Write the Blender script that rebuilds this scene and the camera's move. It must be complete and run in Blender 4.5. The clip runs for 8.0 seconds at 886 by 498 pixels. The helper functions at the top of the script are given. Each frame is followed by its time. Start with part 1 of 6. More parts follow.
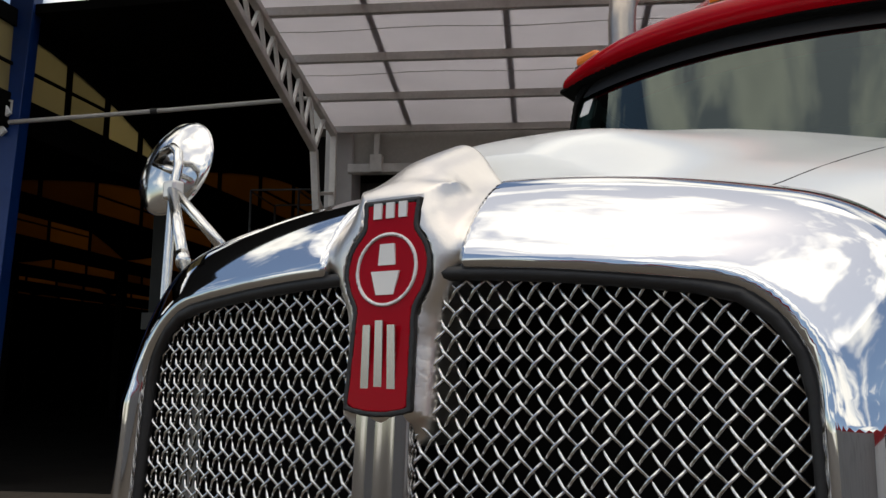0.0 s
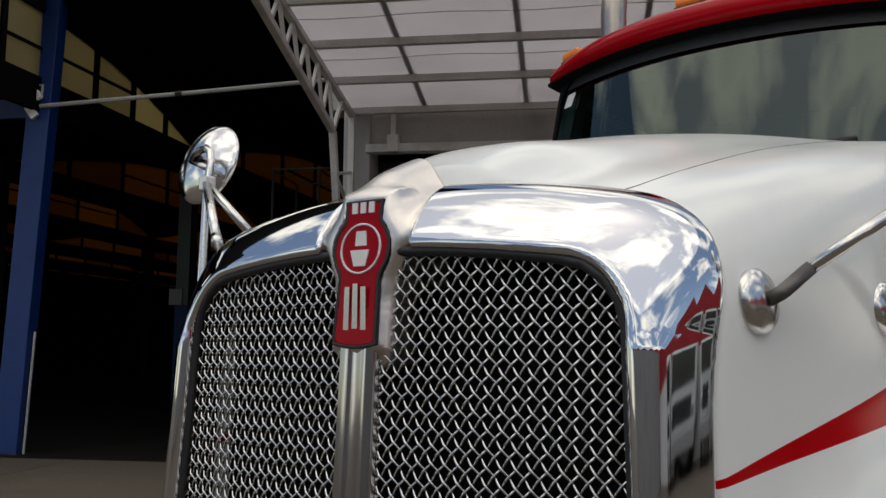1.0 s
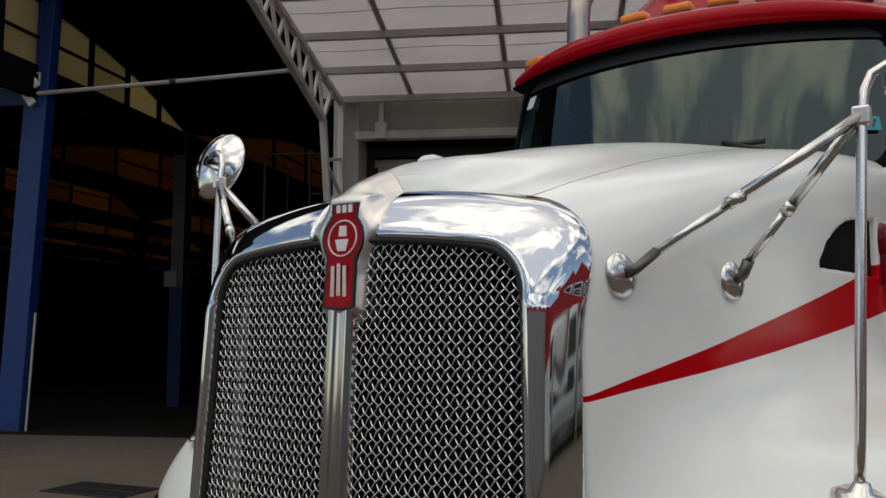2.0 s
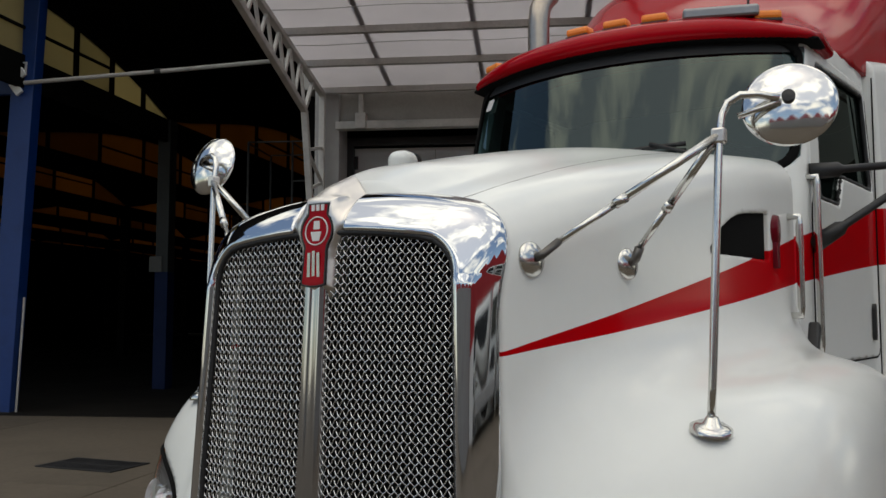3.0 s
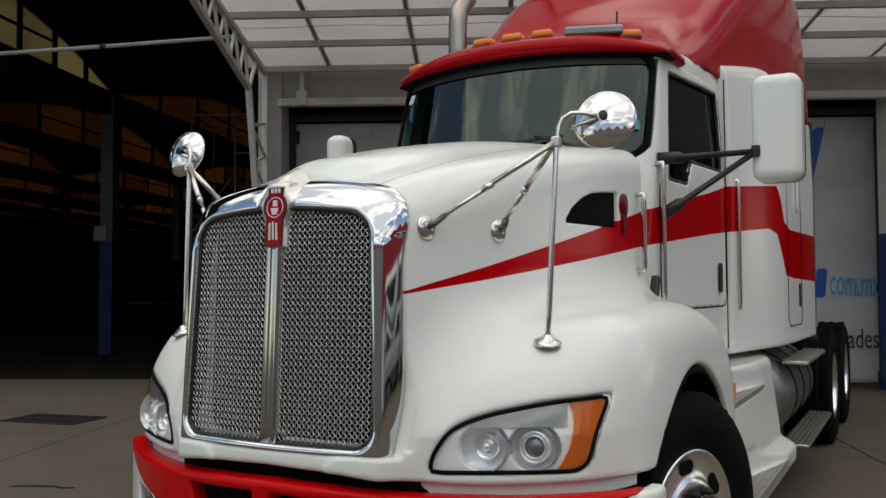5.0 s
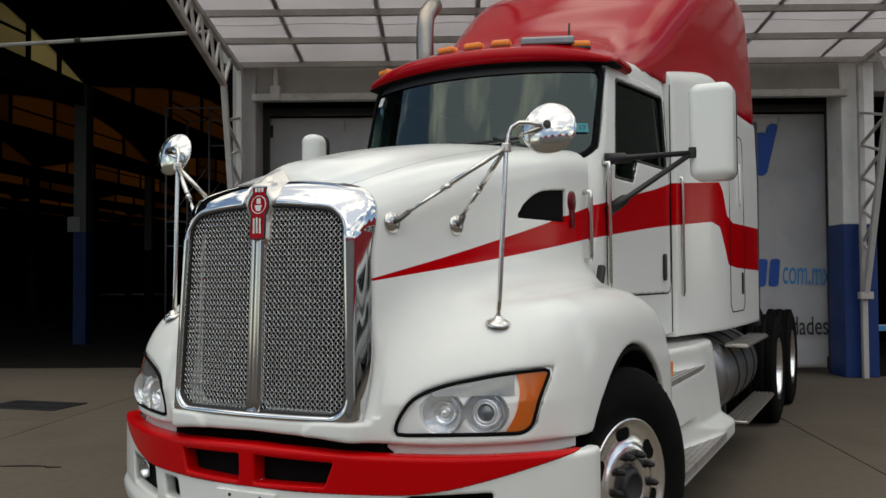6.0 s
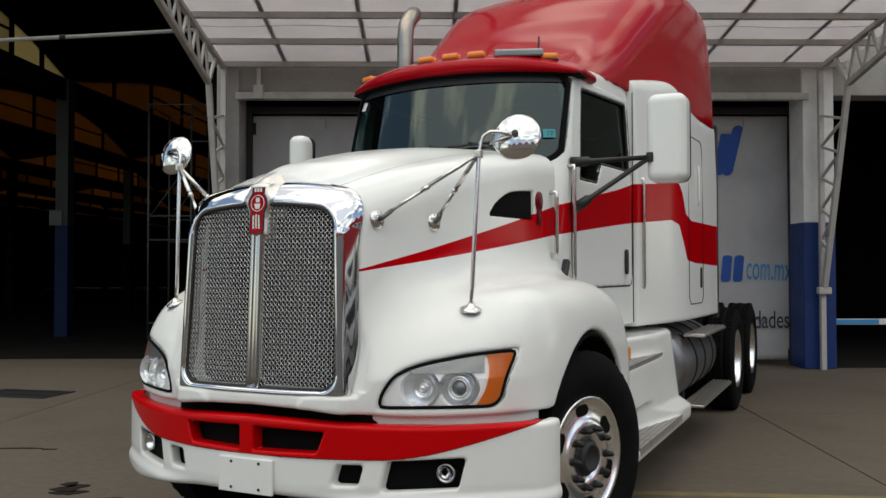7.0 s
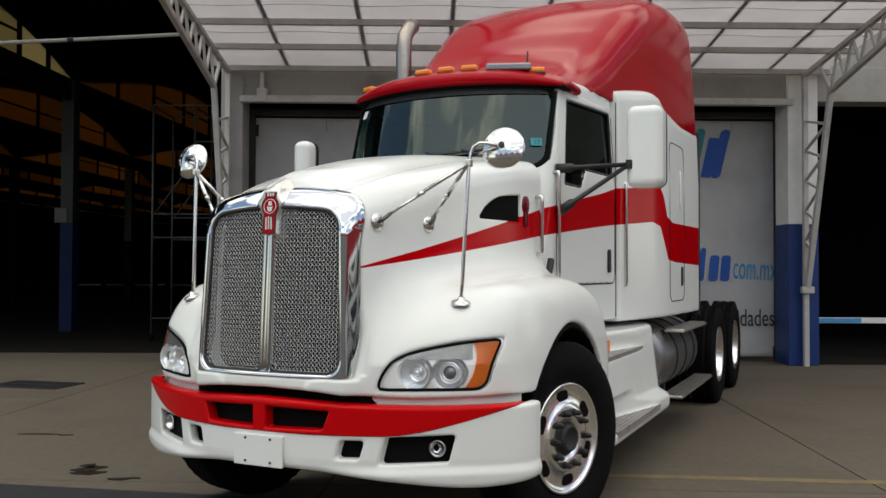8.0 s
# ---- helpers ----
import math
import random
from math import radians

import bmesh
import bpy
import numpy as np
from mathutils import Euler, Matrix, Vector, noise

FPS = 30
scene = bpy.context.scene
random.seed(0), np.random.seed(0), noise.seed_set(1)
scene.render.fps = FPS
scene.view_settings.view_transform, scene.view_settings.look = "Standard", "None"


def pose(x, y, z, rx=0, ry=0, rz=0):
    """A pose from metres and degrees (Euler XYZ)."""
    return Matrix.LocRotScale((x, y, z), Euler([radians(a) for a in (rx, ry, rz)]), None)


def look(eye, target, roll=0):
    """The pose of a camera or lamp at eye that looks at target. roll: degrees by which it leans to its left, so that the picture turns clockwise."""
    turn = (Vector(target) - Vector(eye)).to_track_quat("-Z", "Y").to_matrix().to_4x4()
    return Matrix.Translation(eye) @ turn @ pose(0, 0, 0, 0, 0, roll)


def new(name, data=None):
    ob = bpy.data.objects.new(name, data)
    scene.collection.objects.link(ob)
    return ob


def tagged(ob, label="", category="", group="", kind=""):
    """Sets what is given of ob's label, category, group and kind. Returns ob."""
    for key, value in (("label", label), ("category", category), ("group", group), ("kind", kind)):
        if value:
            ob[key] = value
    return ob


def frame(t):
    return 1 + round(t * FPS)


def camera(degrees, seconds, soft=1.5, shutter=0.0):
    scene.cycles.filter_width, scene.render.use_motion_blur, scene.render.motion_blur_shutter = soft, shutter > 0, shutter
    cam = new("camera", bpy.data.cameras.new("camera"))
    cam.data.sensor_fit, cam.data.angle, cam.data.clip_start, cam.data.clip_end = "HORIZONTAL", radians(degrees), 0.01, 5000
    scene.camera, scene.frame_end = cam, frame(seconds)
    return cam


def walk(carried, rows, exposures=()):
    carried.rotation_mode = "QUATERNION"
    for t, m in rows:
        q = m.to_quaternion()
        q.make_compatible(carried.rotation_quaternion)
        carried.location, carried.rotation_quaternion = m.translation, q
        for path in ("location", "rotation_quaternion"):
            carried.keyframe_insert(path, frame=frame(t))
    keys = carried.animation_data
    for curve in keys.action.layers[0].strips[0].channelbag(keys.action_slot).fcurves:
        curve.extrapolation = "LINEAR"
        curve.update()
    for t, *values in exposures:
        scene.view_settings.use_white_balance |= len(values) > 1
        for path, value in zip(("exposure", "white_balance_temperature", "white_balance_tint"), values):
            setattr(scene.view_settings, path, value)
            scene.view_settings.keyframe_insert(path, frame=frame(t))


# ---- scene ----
cam = camera(53.7, 8.0)
PATH = [
    (0, (0.473, -0.438, 1.615), (-0.591, 1.232, 1.898), 0.6),
    (0.5, (0.618, -0.567, 1.588), (-0.481, 1.084, 1.846), 0.6),
    (1, (0.744, -0.697, 1.577), (-0.367, 0.951, 1.804), 0.4),
    (1.5, (0.889, -0.872, 1.558), (-0.215, 0.783, 1.762), 0.3),
    (3, (1.357, -1.375, 1.511), (0.291, 0.31, 1.662), -0.0),
    (3.5, (1.489, -1.559, 1.493), (0.453, 0.147, 1.625), 0.1),
    (4, (1.639, -1.726, 1.469), (0.622, -0.007, 1.583), 0.0),
    (4.5, (1.773, -1.904, 1.471), (0.784, -0.168, 1.563), -0.2),
    (5, (1.881, -2.083, 1.452), (0.928, -0.327, 1.532), -0.3),
    (6.5, (2.204, -2.612, 1.436), (1.33, -0.813, 1.487), -0.3),
    (7, (2.286, -2.807, 1.426), (1.435, -0.998, 1.474), -0.1),
    (7.5, (2.379, -2.998, 1.425), (1.537, -1.185, 1.47), 0.1),
    (8, (2.486, -3.181, 1.419), (1.639, -1.369, 1.464), 0.2),
]
walk(cam, [(t, look(eye, target, roll)) for t, eye, target, roll in PATH], [(0, 0.26, 7300, 9), (1.5, 0.05, 7300, 8), (3.5, 0.19, 7350, 5), (5, 0.28, 7400, 4), (6.5, 0.45, 7400, 5), (8, 0.66, 7400, 5)])

# ---- world, sun ----
SUN_EL, SUN_AZ = radians(80), radians(160)
world = bpy.data.worlds.new("sky")
scene.world = world
world.use_nodes = True
wn, wl = world.node_tree.nodes, world.node_tree.links
wn.clear()
w_out, w_bg = wn.new("ShaderNodeOutputWorld"), wn.new("ShaderNodeBackground")
sky = wn.new("ShaderNodeTexSky")
sky.sky_type, sky.sun_disc, sky.sun_elevation, sky.sun_rotation = "NISHITA", False, SUN_EL, SUN_AZ
sky.ozone_density = 3.0
w_co = wn.new("ShaderNodeTexCoord")
w_map = wn.new("ShaderNodeMapping")
w_map.inputs["Scale"].default_value = (1.0, 1.0, 2.2)
w_map.inputs["Location"].default_value = (3.1, 1.7, 0.4)
w_noise = wn.new("ShaderNodeTexNoise")
w_noise.inputs["Scale"].default_value, w_noise.inputs["Detail"].default_value = 2.6, 9.0
w_noise.inputs["Roughness"].default_value, w_noise.inputs["Distortion"].default_value = 0.56, 0.35
w_ramp = wn.new("ShaderNodeValToRGB")
w_ramp.color_ramp.elements[0].position, w_ramp.color_ramp.elements[1].position = 0.485, 0.62
w_cloud = wn.new("ShaderNodeValToRGB")
w_cloud.color_ramp.elements[0].color, w_cloud.color_ramp.elements[1].color = (12.5, 12.5, 12.2, 1), (5.6, 5.8, 6.2, 1)
w_cloud.color_ramp.elements[0].position, w_cloud.color_ramp.elements[1].position = 0.55, 0.85
w_mix = wn.new("ShaderNodeMix")
w_mix.data_type = "RGBA"
wl.new(w_co.outputs["Generated"], w_map.inputs["Vector"])
wl.new(w_map.outputs["Vector"], w_noise.inputs["Vector"])
wl.new(w_noise.outputs["Fac"], w_ramp.inputs["Fac"])
wl.new(w_noise.outputs["Fac"], w_cloud.inputs["Fac"])
wl.new(w_ramp.outputs["Color"], w_mix.inputs["Factor"])
wl.new(sky.outputs["Color"], w_mix.inputs["A"])
wl.new(w_cloud.outputs["Color"], w_mix.inputs["B"])
wl.new(w_mix.outputs["Result"], w_bg.inputs["Color"])
wl.new(w_bg.outputs["Background"], w_out.inputs["Surface"])
w_bg.inputs["Strength"].default_value = 0.12
sun = new("sun", bpy.data.lights.new("sun", "SUN"))
sun.data.energy, sun.data.angle, sun.data.color = 0.9, radians(100), (1.0, 0.95, 0.88)
sun.matrix_world = look((0, 0, 0), (-math.sin(SUN_AZ) * math.cos(SUN_EL), -math.cos(SUN_AZ) * math.cos(SUN_EL), -math.sin(SUN_EL)))


# ---- materials ----
def material(name, base, rough=0.5, metal=0.0, coat=0.0, spec=0.5, grain=0.06, scale=30.0, stain=0.12, stain_scale=2.0, bump=0.05, bump_scale=120.0, stain_colour=None):
    """A surface with fine grain, large stains and fine relief."""
    m = bpy.data.materials.new(name)
    m.use_nodes = True
    n, l = m.node_tree.nodes, m.node_tree.links
    p = n["Principled BSDF"]
    p.inputs["Roughness"].default_value, p.inputs["Metallic"].default_value = rough, metal
    p.inputs["Coat Weight"].default_value, p.inputs["Coat Roughness"].default_value = coat, 0.04
    p.inputs["Specular IOR Level"].default_value = spec
    co = n.new("ShaderNodeTexCoord")
    fine, wide = n.new("ShaderNodeTexNoise"), n.new("ShaderNodeTexNoise")
    fine.inputs["Scale"].default_value, fine.inputs["Detail"].default_value = scale, 6
    wide.inputs["Scale"].default_value, wide.inputs["Detail"].default_value = stain_scale, 5
    l.new(co.outputs["Object"], fine.inputs["Vector"])
    l.new(co.outputs["Object"], wide.inputs["Vector"])
    dark = tuple(c * (1 - 2 * grain) for c in base)
    light = tuple(min(1, c * (1 + 1.2 * grain)) for c in base)
    mix1, mix2 = n.new("ShaderNodeMix"), n.new("ShaderNodeMix")
    mix1.data_type = mix2.data_type = "RGBA"
    mix1.inputs["A"].default_value, mix1.inputs["B"].default_value = (*dark, 1), (*light, 1)
    l.new(fine.outputs["Fac"], mix1.inputs["Factor"])
    ramp = n.new("ShaderNodeMapRange")
    ramp.inputs["From Min"].default_value, ramp.inputs["From Max"].default_value = 0.5, 0.75
    ramp.inputs["To Max"].default_value = min(1.0, stain * 4)
    l.new(wide.outputs["Fac"], ramp.inputs["Value"])
    l.new(mix1.outputs["Result"], mix2.inputs["A"])
    mix2.inputs["B"].default_value = (*(stain_colour or tuple(c * 0.62 for c in base)), 1)
    l.new(ramp.outputs["Result"], mix2.inputs["Factor"])
    l.new(mix2.outputs["Result"], p.inputs["Base Color"])
    rr = n.new("ShaderNodeMapRange")
    rr.inputs["To Min"].default_value, rr.inputs["To Max"].default_value = rough * 0.8, min(1, rough * 1.25)
    l.new(wide.outputs["Fac"], rr.inputs["Value"])
    l.new(rr.outputs["Result"], p.inputs["Roughness"])
    if bump:
        b, bn = n.new("ShaderNodeBump"), n.new("ShaderNodeTexNoise")
        bn.inputs["Scale"].default_value, bn.inputs["Detail"].default_value = bump_scale, 4
        l.new(co.outputs["Object"], bn.inputs["Vector"])
        l.new(bn.outputs["Fac"], b.inputs["Height"])
        b.inputs["Strength"].default_value, b.inputs["Distance"].default_value = bump, 0.01
        l.new(b.outputs["Normal"], p.inputs["Normal"])
    return m


def striped_paint(name):
    """White coach paint with the red sweep along the side, which widens towards the rear."""
    m = material(name, (0.80, 0.815, 0.79), 0.13, coat=0.0, spec=0.2, grain=0.01, stain=0.03, stain_scale=1.3, bump=0.0)
    n, l = m.node_tree.nodes, m.node_tree.links
    p = n["Principled BSDF"]
    old = p.inputs["Base Color"].links[0].from_socket
    co = n.new("ShaderNodeTexCoord")
    sep = n.new("ShaderNodeSeparateXYZ")
    l.new(co.outputs["Object"], sep.inputs["Vector"])

    def height(points):
        ramp = n.new("ShaderNodeValToRGB")
        els = ramp.color_ramp.elements
        ramp.color_ramp.interpolation = "LINEAR"
        for i, (y, z) in enumerate(points):
            e = els[i] if i < 2 else els.new(y / 6)
            e.position, e.color = y / 6, (z / 3, z / 3, z / 3, 1)
        div = n.new("ShaderNodeMath")
        div.operation = "DIVIDE"
        l.new(sep.outputs["Y"], div.inputs[0])
        div.inputs[1].default_value = 6.0
        l.new(div.outputs[0], ramp.inputs["Fac"])
        mul = n.new("ShaderNodeMath")
        mul.operation = "MULTIPLY"
        l.new(ramp.outputs["Color"], mul.inputs[0])
        mul.inputs[1].default_value = 3.0
        return mul.outputs[0]

    def compare(op, a, b):
        c = n.new("ShaderNodeMath")
        c.operation = op
        l.new(a, c.inputs[0])
        l.new(b, c.inputs[1])
        return c.outputs[0]

    hi = height(STRIPE_TOP)
    lo = height(STRIPE_BOTTOM)
    mask = compare("MULTIPLY", compare("LESS_THAN", sep.outputs["Z"], hi), compare("GREATER_THAN", sep.outputs["Z"], lo))
    mix = n.new("ShaderNodeMix")
    mix.data_type = "RGBA"
    l.new(mask, mix.inputs["Factor"])
    l.new(old, mix.inputs["A"])
    mix.inputs["B"].default_value = (0.46, 0.001, 0.005, 1)
    l.new(mix.outputs["Result"], p.inputs["Base Color"])
    sheen = n.new("ShaderNodeMapRange")
    sheen.inputs["To Min"].default_value, sheen.inputs["To Max"].default_value = 0.2, 0.05
    l.new(mask, sheen.inputs["Value"])
    l.new(sheen.outputs["Result"], p.inputs["Specular IOR Level"])
    return m


def glass(name, tint, shine=1.0, gloss=0.055):
    m = bpy.data.materials.new(name)
    m.use_nodes = True
    n, l = m.node_tree.nodes, m.node_tree.links
    n.clear()
    out, mix, tr, gl, fr, power, lift = (n.new("ShaderNode" + k) for k in ("OutputMaterial", "MixShader", "BsdfTransparent", "BsdfGlossy", "LayerWeight", "Math", "Math"))
    tr.inputs["Color"].default_value = (*tint, 1)
    gl.inputs["Roughness"].default_value = 0.01
    gl.inputs["Color"].default_value = (shine * 0.84, shine, shine * 0.93, 1)
    # gloss rises towards grazing angles, alike from both sides of the pane
    power.operation, lift.operation = "POWER", "MULTIPLY_ADD"
    fr.inputs["Blend"].default_value = 0.5
    l.new(fr.outputs["Facing"], power.inputs[0])
    power.inputs[1].default_value = 5.0
    l.new(power.outputs[0], lift.inputs[0])
    lift.inputs[1].default_value, lift.inputs[2].default_value = 0.94, gloss
    l.new(lift.outputs[0], mix.inputs["Fac"])
    l.new(tr.outputs["BSDF"], mix.inputs[1])
    l.new(gl.outputs["BSDF"], mix.inputs[2])
    l.new(mix.outputs["Shader"], out.inputs["Surface"])
    return m


def translucent(name, colour, part=0.6, uneven=0.0):
    m = bpy.data.materials.new(name)
    m.use_nodes = True
    n, l = m.node_tree.nodes, m.node_tree.links
    n.clear()
    out, mix, tr, df, noise_, mixc, co = (n.new("ShaderNode" + k) for k in ("OutputMaterial", "MixShader", "BsdfTranslucent", "BsdfDiffuse", "TexNoise", "Mix", "TexCoord"))
    mixc.data_type = "RGBA"
    noise_.inputs["Scale"].default_value, noise_.inputs["Detail"].default_value = 1.4, 6
    l.new(co.outputs["Object"], noise_.inputs["Vector"])
    l.new(noise_.outputs["Fac"], mixc.inputs["Factor"])
    mixc.inputs["A"].default_value, mixc.inputs["B"].default_value = (*(c * 0.8 for c in colour), 1), (*colour, 1)
    # some sheets are dirtier than others
    info, dirt, mul = n.new("ShaderNodeObjectInfo"), n.new("ShaderNodeMapRange"), n.new("ShaderNodeVectorMath")
    dirt.inputs["To Min"].default_value = 1.0 - uneven
    l.new(info.outputs["Random"], dirt.inputs["Value"])
    mul.operation = "SCALE"
    l.new(mixc.outputs["Result"], mul.inputs[0])
    l.new(dirt.outputs["Result"], mul.inputs["Scale"])
    l.new(mul.outputs["Vector"], tr.inputs["Color"])
    l.new(mul.outputs["Vector"], df.inputs["Color"])
    mix.inputs["Fac"].default_value = part
    l.new(df.outputs["BSDF"], mix.inputs[1])
    l.new(tr.outputs["BSDF"], mix.inputs[2])
    l.new(mix.outputs["Shader"], out.inputs["Surface"])
    return m


# the sweep's upper and lower edge: distance from the nose, height
STRIPE_TOP = [(0.25, 1.415), (1.98, 1.79), (3.0, 1.96), (3.35, 2.03), (4.05, 2.09), (4.13, 2.02), (4.22, 1.86), (4.4, 1.815), (5.6, 1.815)]
STRIPE_BOTTOM = [(0.25, 1.412), (1.98, 1.625), (3.0, 1.725), (3.35, 1.755), (3.9, 1.80), (4.05, 1.77), (4.13, 1.66), (4.25, 1.50), (4.5, 1.48), (5.6, 1.455)]
M_WHITE = material("white_paint", (0.80, 0.815, 0.79), 0.13, coat=0.0, spec=0.2, grain=0.01, stain=0.03, bump=0.0)
M_BODY = striped_paint("body_paint")
M_RED = material("red_paint", (0.36, 0.002, 0.008), 0.12, coat=0.0, spec=0.10, grain=0.03, stain=0.05, bump=0.0)
M_BRIGHT_RED = material("bumper_red", (0.54, 0.002, 0.005), 0.24, coat=0.0, spec=0.12, grain=0.03, stain=0.05, bump=0.0)
M_CHROME = material("chrome", (0.64, 0.65, 0.665), 0.04, 1.0, grain=0.01, stain=0.02, bump=0.004, bump_scale=7.0)
M_STEEL = material("stainless_steel", (0.66, 0.65, 0.62), 0.17, 1.0, grain=0.05, stain=0.08, bump=0.03)
M_ALU = material("polished_aluminium", (0.93, 0.93, 0.92), 0.23, 1.0, grain=0.03, stain=0.05, bump=0.02, bump_scale=60)
M_SWIVEL = material("worn_swivel", (0.16, 0.15, 0.14), 0.4, 0.7, grain=0.1, stain=0.2, bump=0.05)
M_BOWL = material("mirror_shell", (0.72, 0.71, 0.69), 0.12, 1.0, grain=0.03, stain=0.06, bump=0.01, bump_scale=30)
M_TREAD = material("worn_tread", (0.36, 0.345, 0.33), 0.5, 0.5, grain=0.2, scale=40, stain=0.2, stain_scale=6, bump=0.15)
M_STACK = material("weathered_exhaust", (0.36, 0.32, 0.28), 0.32, 1.0, grain=0.08, stain=0.2, stain_scale=5, bump=0.04)
M_BAR = material("dark_chrome", (0.46, 0.46, 0.47), 0.10, 1.0, grain=0.03, stain=0.05, bump=0.01, bump_scale=9.0)
M_CAST = material("cast_aluminium", (0.74, 0.70, 0.655), 0.33, 1.0, grain=0.06, stain=0.1, bump=0.05)
M_WIRE = material("bright_wire", (0.66, 0.66, 0.65), 0.15, 1.0, grain=0.04, stain=0.06, bump=0.0)
M_BLACK = material("black_plastic", (0.012, 0.012, 0.013), 0.5, grain=0.1, stain=0.1, bump=0.1)
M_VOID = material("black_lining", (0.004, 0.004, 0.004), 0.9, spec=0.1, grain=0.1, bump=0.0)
M_RUBBER = material("tyre_rubber", (0.008, 0.0078, 0.0078), 0.8, spec=0.06, grain=0.15, stain=0.2, stain_scale=5, bump=0.15)
M_GLASS = glass("window_glass", (0.10, 0.17, 0.18), 1.0, 0.07)
M_SIDE_GLASS = glass("side_glass", (0.03, 0.045, 0.045), 0.35)
M_LENS = glass("clear_lens", (0.97, 0.97, 0.97), 1.0, 0.03)
M_AMBER = material("amber_lens", (1.0, 0.27, 0.03), 0.35, coat=0.1, grain=0.05, scale=90, stain=0.03, bump=0.10, bump_scale=120)
M_ENAMEL = material("red_enamel", (0.34, 0.002, 0.010), 0.15, coat=0.0, spec=0.1, grain=0.03, stain=0.04, bump=0.0)
M_BADGE = material("dark_red_badge", (0.13, 0.003, 0.010), 0.2, spec=0.2, grain=0.05, bump=0.0)
M_SILVER = material("silver_inlay", (0.52, 0.50, 0.49), 0.25, 0.9, grain=0.06, bump=0.0)
M_WHITE_INLAY = material("white_inlay", (0.82, 0.81, 0.80), 0.25, coat=0.6, grain=0.02, bump=0.0)
M_MIRROR = material("mirror_glass", (0.93, 0.93, 0.93), 0.015, 1.0, grain=0.0, stain=0.0, bump=0.0)
M_INTERIOR = material("cab_trim", (0.10, 0.095, 0.09), 0.7, grain=0.1, bump=0.1)
M_TANK = material("tank_aluminium", (0.27, 0.27, 0.28), 0.38, 1.0, grain=0.1, scale=12, stain=0.2, bump=0.05)
M_DARK_STEEL = material("chassis_steel", (0.03, 0.03, 0.032), 0.6, 0.3, grain=0.15, stain=0.3, bump=0.1)
M_CONCRETE = material("yard_concrete", (0.114, 0.094, 0.072), 0.82, spec=0.3, grain=0.16, scale=14, stain=0.24, stain_scale=0.5, bump=0.25, bump_scale=60, stain_colour=(0.075, 0.063, 0.048))
M_WALL = material("painted_wall", (0.82, 0.81, 0.79), 0.8, grain=0.06, scale=9, stain=0.14, stain_scale=1.2, bump=0.15)
M_GREY_WALL = material("grey_wall", (0.36, 0.35, 0.34), 0.8, grain=0.06, scale=9, stain=0.2, stain_scale=1.2, bump=0.15)
M_LINTEL = material("grey_fascia", (0.30, 0.285, 0.265), 0.7, grain=0.08, stain=0.2, stain_scale=1.5, bump=0.1)
M_BLUE = material("blue_paint", (0.002, 0.032, 0.165), 0.45, grain=0.08, stain=0.15, stain_scale=3, bump=0.08)
# the blue paint again, darkened for column feet inside the hangar's shade
M_FOOT = material("shaded_blue_paint", (0.002, 0.010, 0.05), 0.6, spec=0.2, grain=0.1, stain=0.2, bump=0.08)
M_FRAME = material("painted_steel", (0.52, 0.50, 0.47), 0.5, grain=0.08, stain=0.2, stain_scale=4, bump=0.08)
M_PURLIN = material("galvanised_steel", (0.50, 0.48, 0.46), 0.5, 0.2, grain=0.1, stain=0.2, bump=0.06)
# near-black for surfaces in unlit rooms: their shade is in the colour
M_HANGAR = material("hangar_shade", (0.005, 0.0046, 0.0042), 0.9, spec=0.05, grain=0.2, scale=4, stain=0.3, bump=0.1)
M_CANOPY = translucent("canopy_sheet", (0.80, 0.76, 0.77), 0.62)
M_PANE = translucent("yellowed_pane", (0.40, 0.21, 0.055), 0.7, 0.5)
M_PANE_PALE = translucent("pale_pane", (0.80, 0.68, 0.40), 0.7, 0.5)
M_BANNER = material("banner_cloth", (0.92, 0.91, 0.92), 0.8, grain=0.04, scale=5, stain=0.12, stain_scale=1.1, bump=0.35, bump_scale=3.0)
M_LOGO_BLUE = material("logo_blue", (0.012, 0.09, 0.42), 0.6, grain=0.05, bump=0.0)
M_LOGO_CYAN = material("logo_light_blue", (0.06, 0.33, 0.68), 0.6, grain=0.05, bump=0.0)
M_LOGO_TEAL = material("logo_teal", (0.02, 0.25, 0.30), 0.6, grain=0.05, bump=0.0)
M_INK = material("dark_ink", (0.03, 0.035, 0.035), 0.6, grain=0.05, bump=0.0)

M_RED_ROOF = material("red_roof", (0.42, 0.02, 0.025), 0.7, grain=0.1, stain=0.2, bump=0.1)
# floor concrete under the roofs, with the indoor shade in its colour
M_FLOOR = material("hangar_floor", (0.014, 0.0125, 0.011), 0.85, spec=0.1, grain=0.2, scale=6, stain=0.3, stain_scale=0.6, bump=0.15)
# column grey, lowered to suit the unlit hangar
M_COLUMN = material("shaded_column_paint", (0.018, 0.019, 0.019), 0.6, grain=0.1, stain=0.2, bump=0.1)


# ---- building blocks ----
def part(name, bm, mat, parent=None, label="", smooth=False):
    """Links a bmesh as one mesh object under a thing or a part."""
    me = bpy.data.meshes.new(name)
    bmesh.ops.recalc_face_normals(bm, faces=bm.faces)
    bm.to_mesh(me)
    bm.free()
    me.materials.append(mat)
    if smooth:
        me.polygons.foreach_set("use_smooth", [True] * len(me.polygons))
    ob = new(name, me)
    if parent:
        ob.parent = parent
    if label:
        tagged(ob, label)
    return ob


def thing(name, at=(0, 0, 0), label="", category="", group="", kind="", m=None):
    ob = new(name)
    ob.matrix_world = m if m is not None else Matrix.Translation(at)
    return tagged(ob, label, category, group, kind)


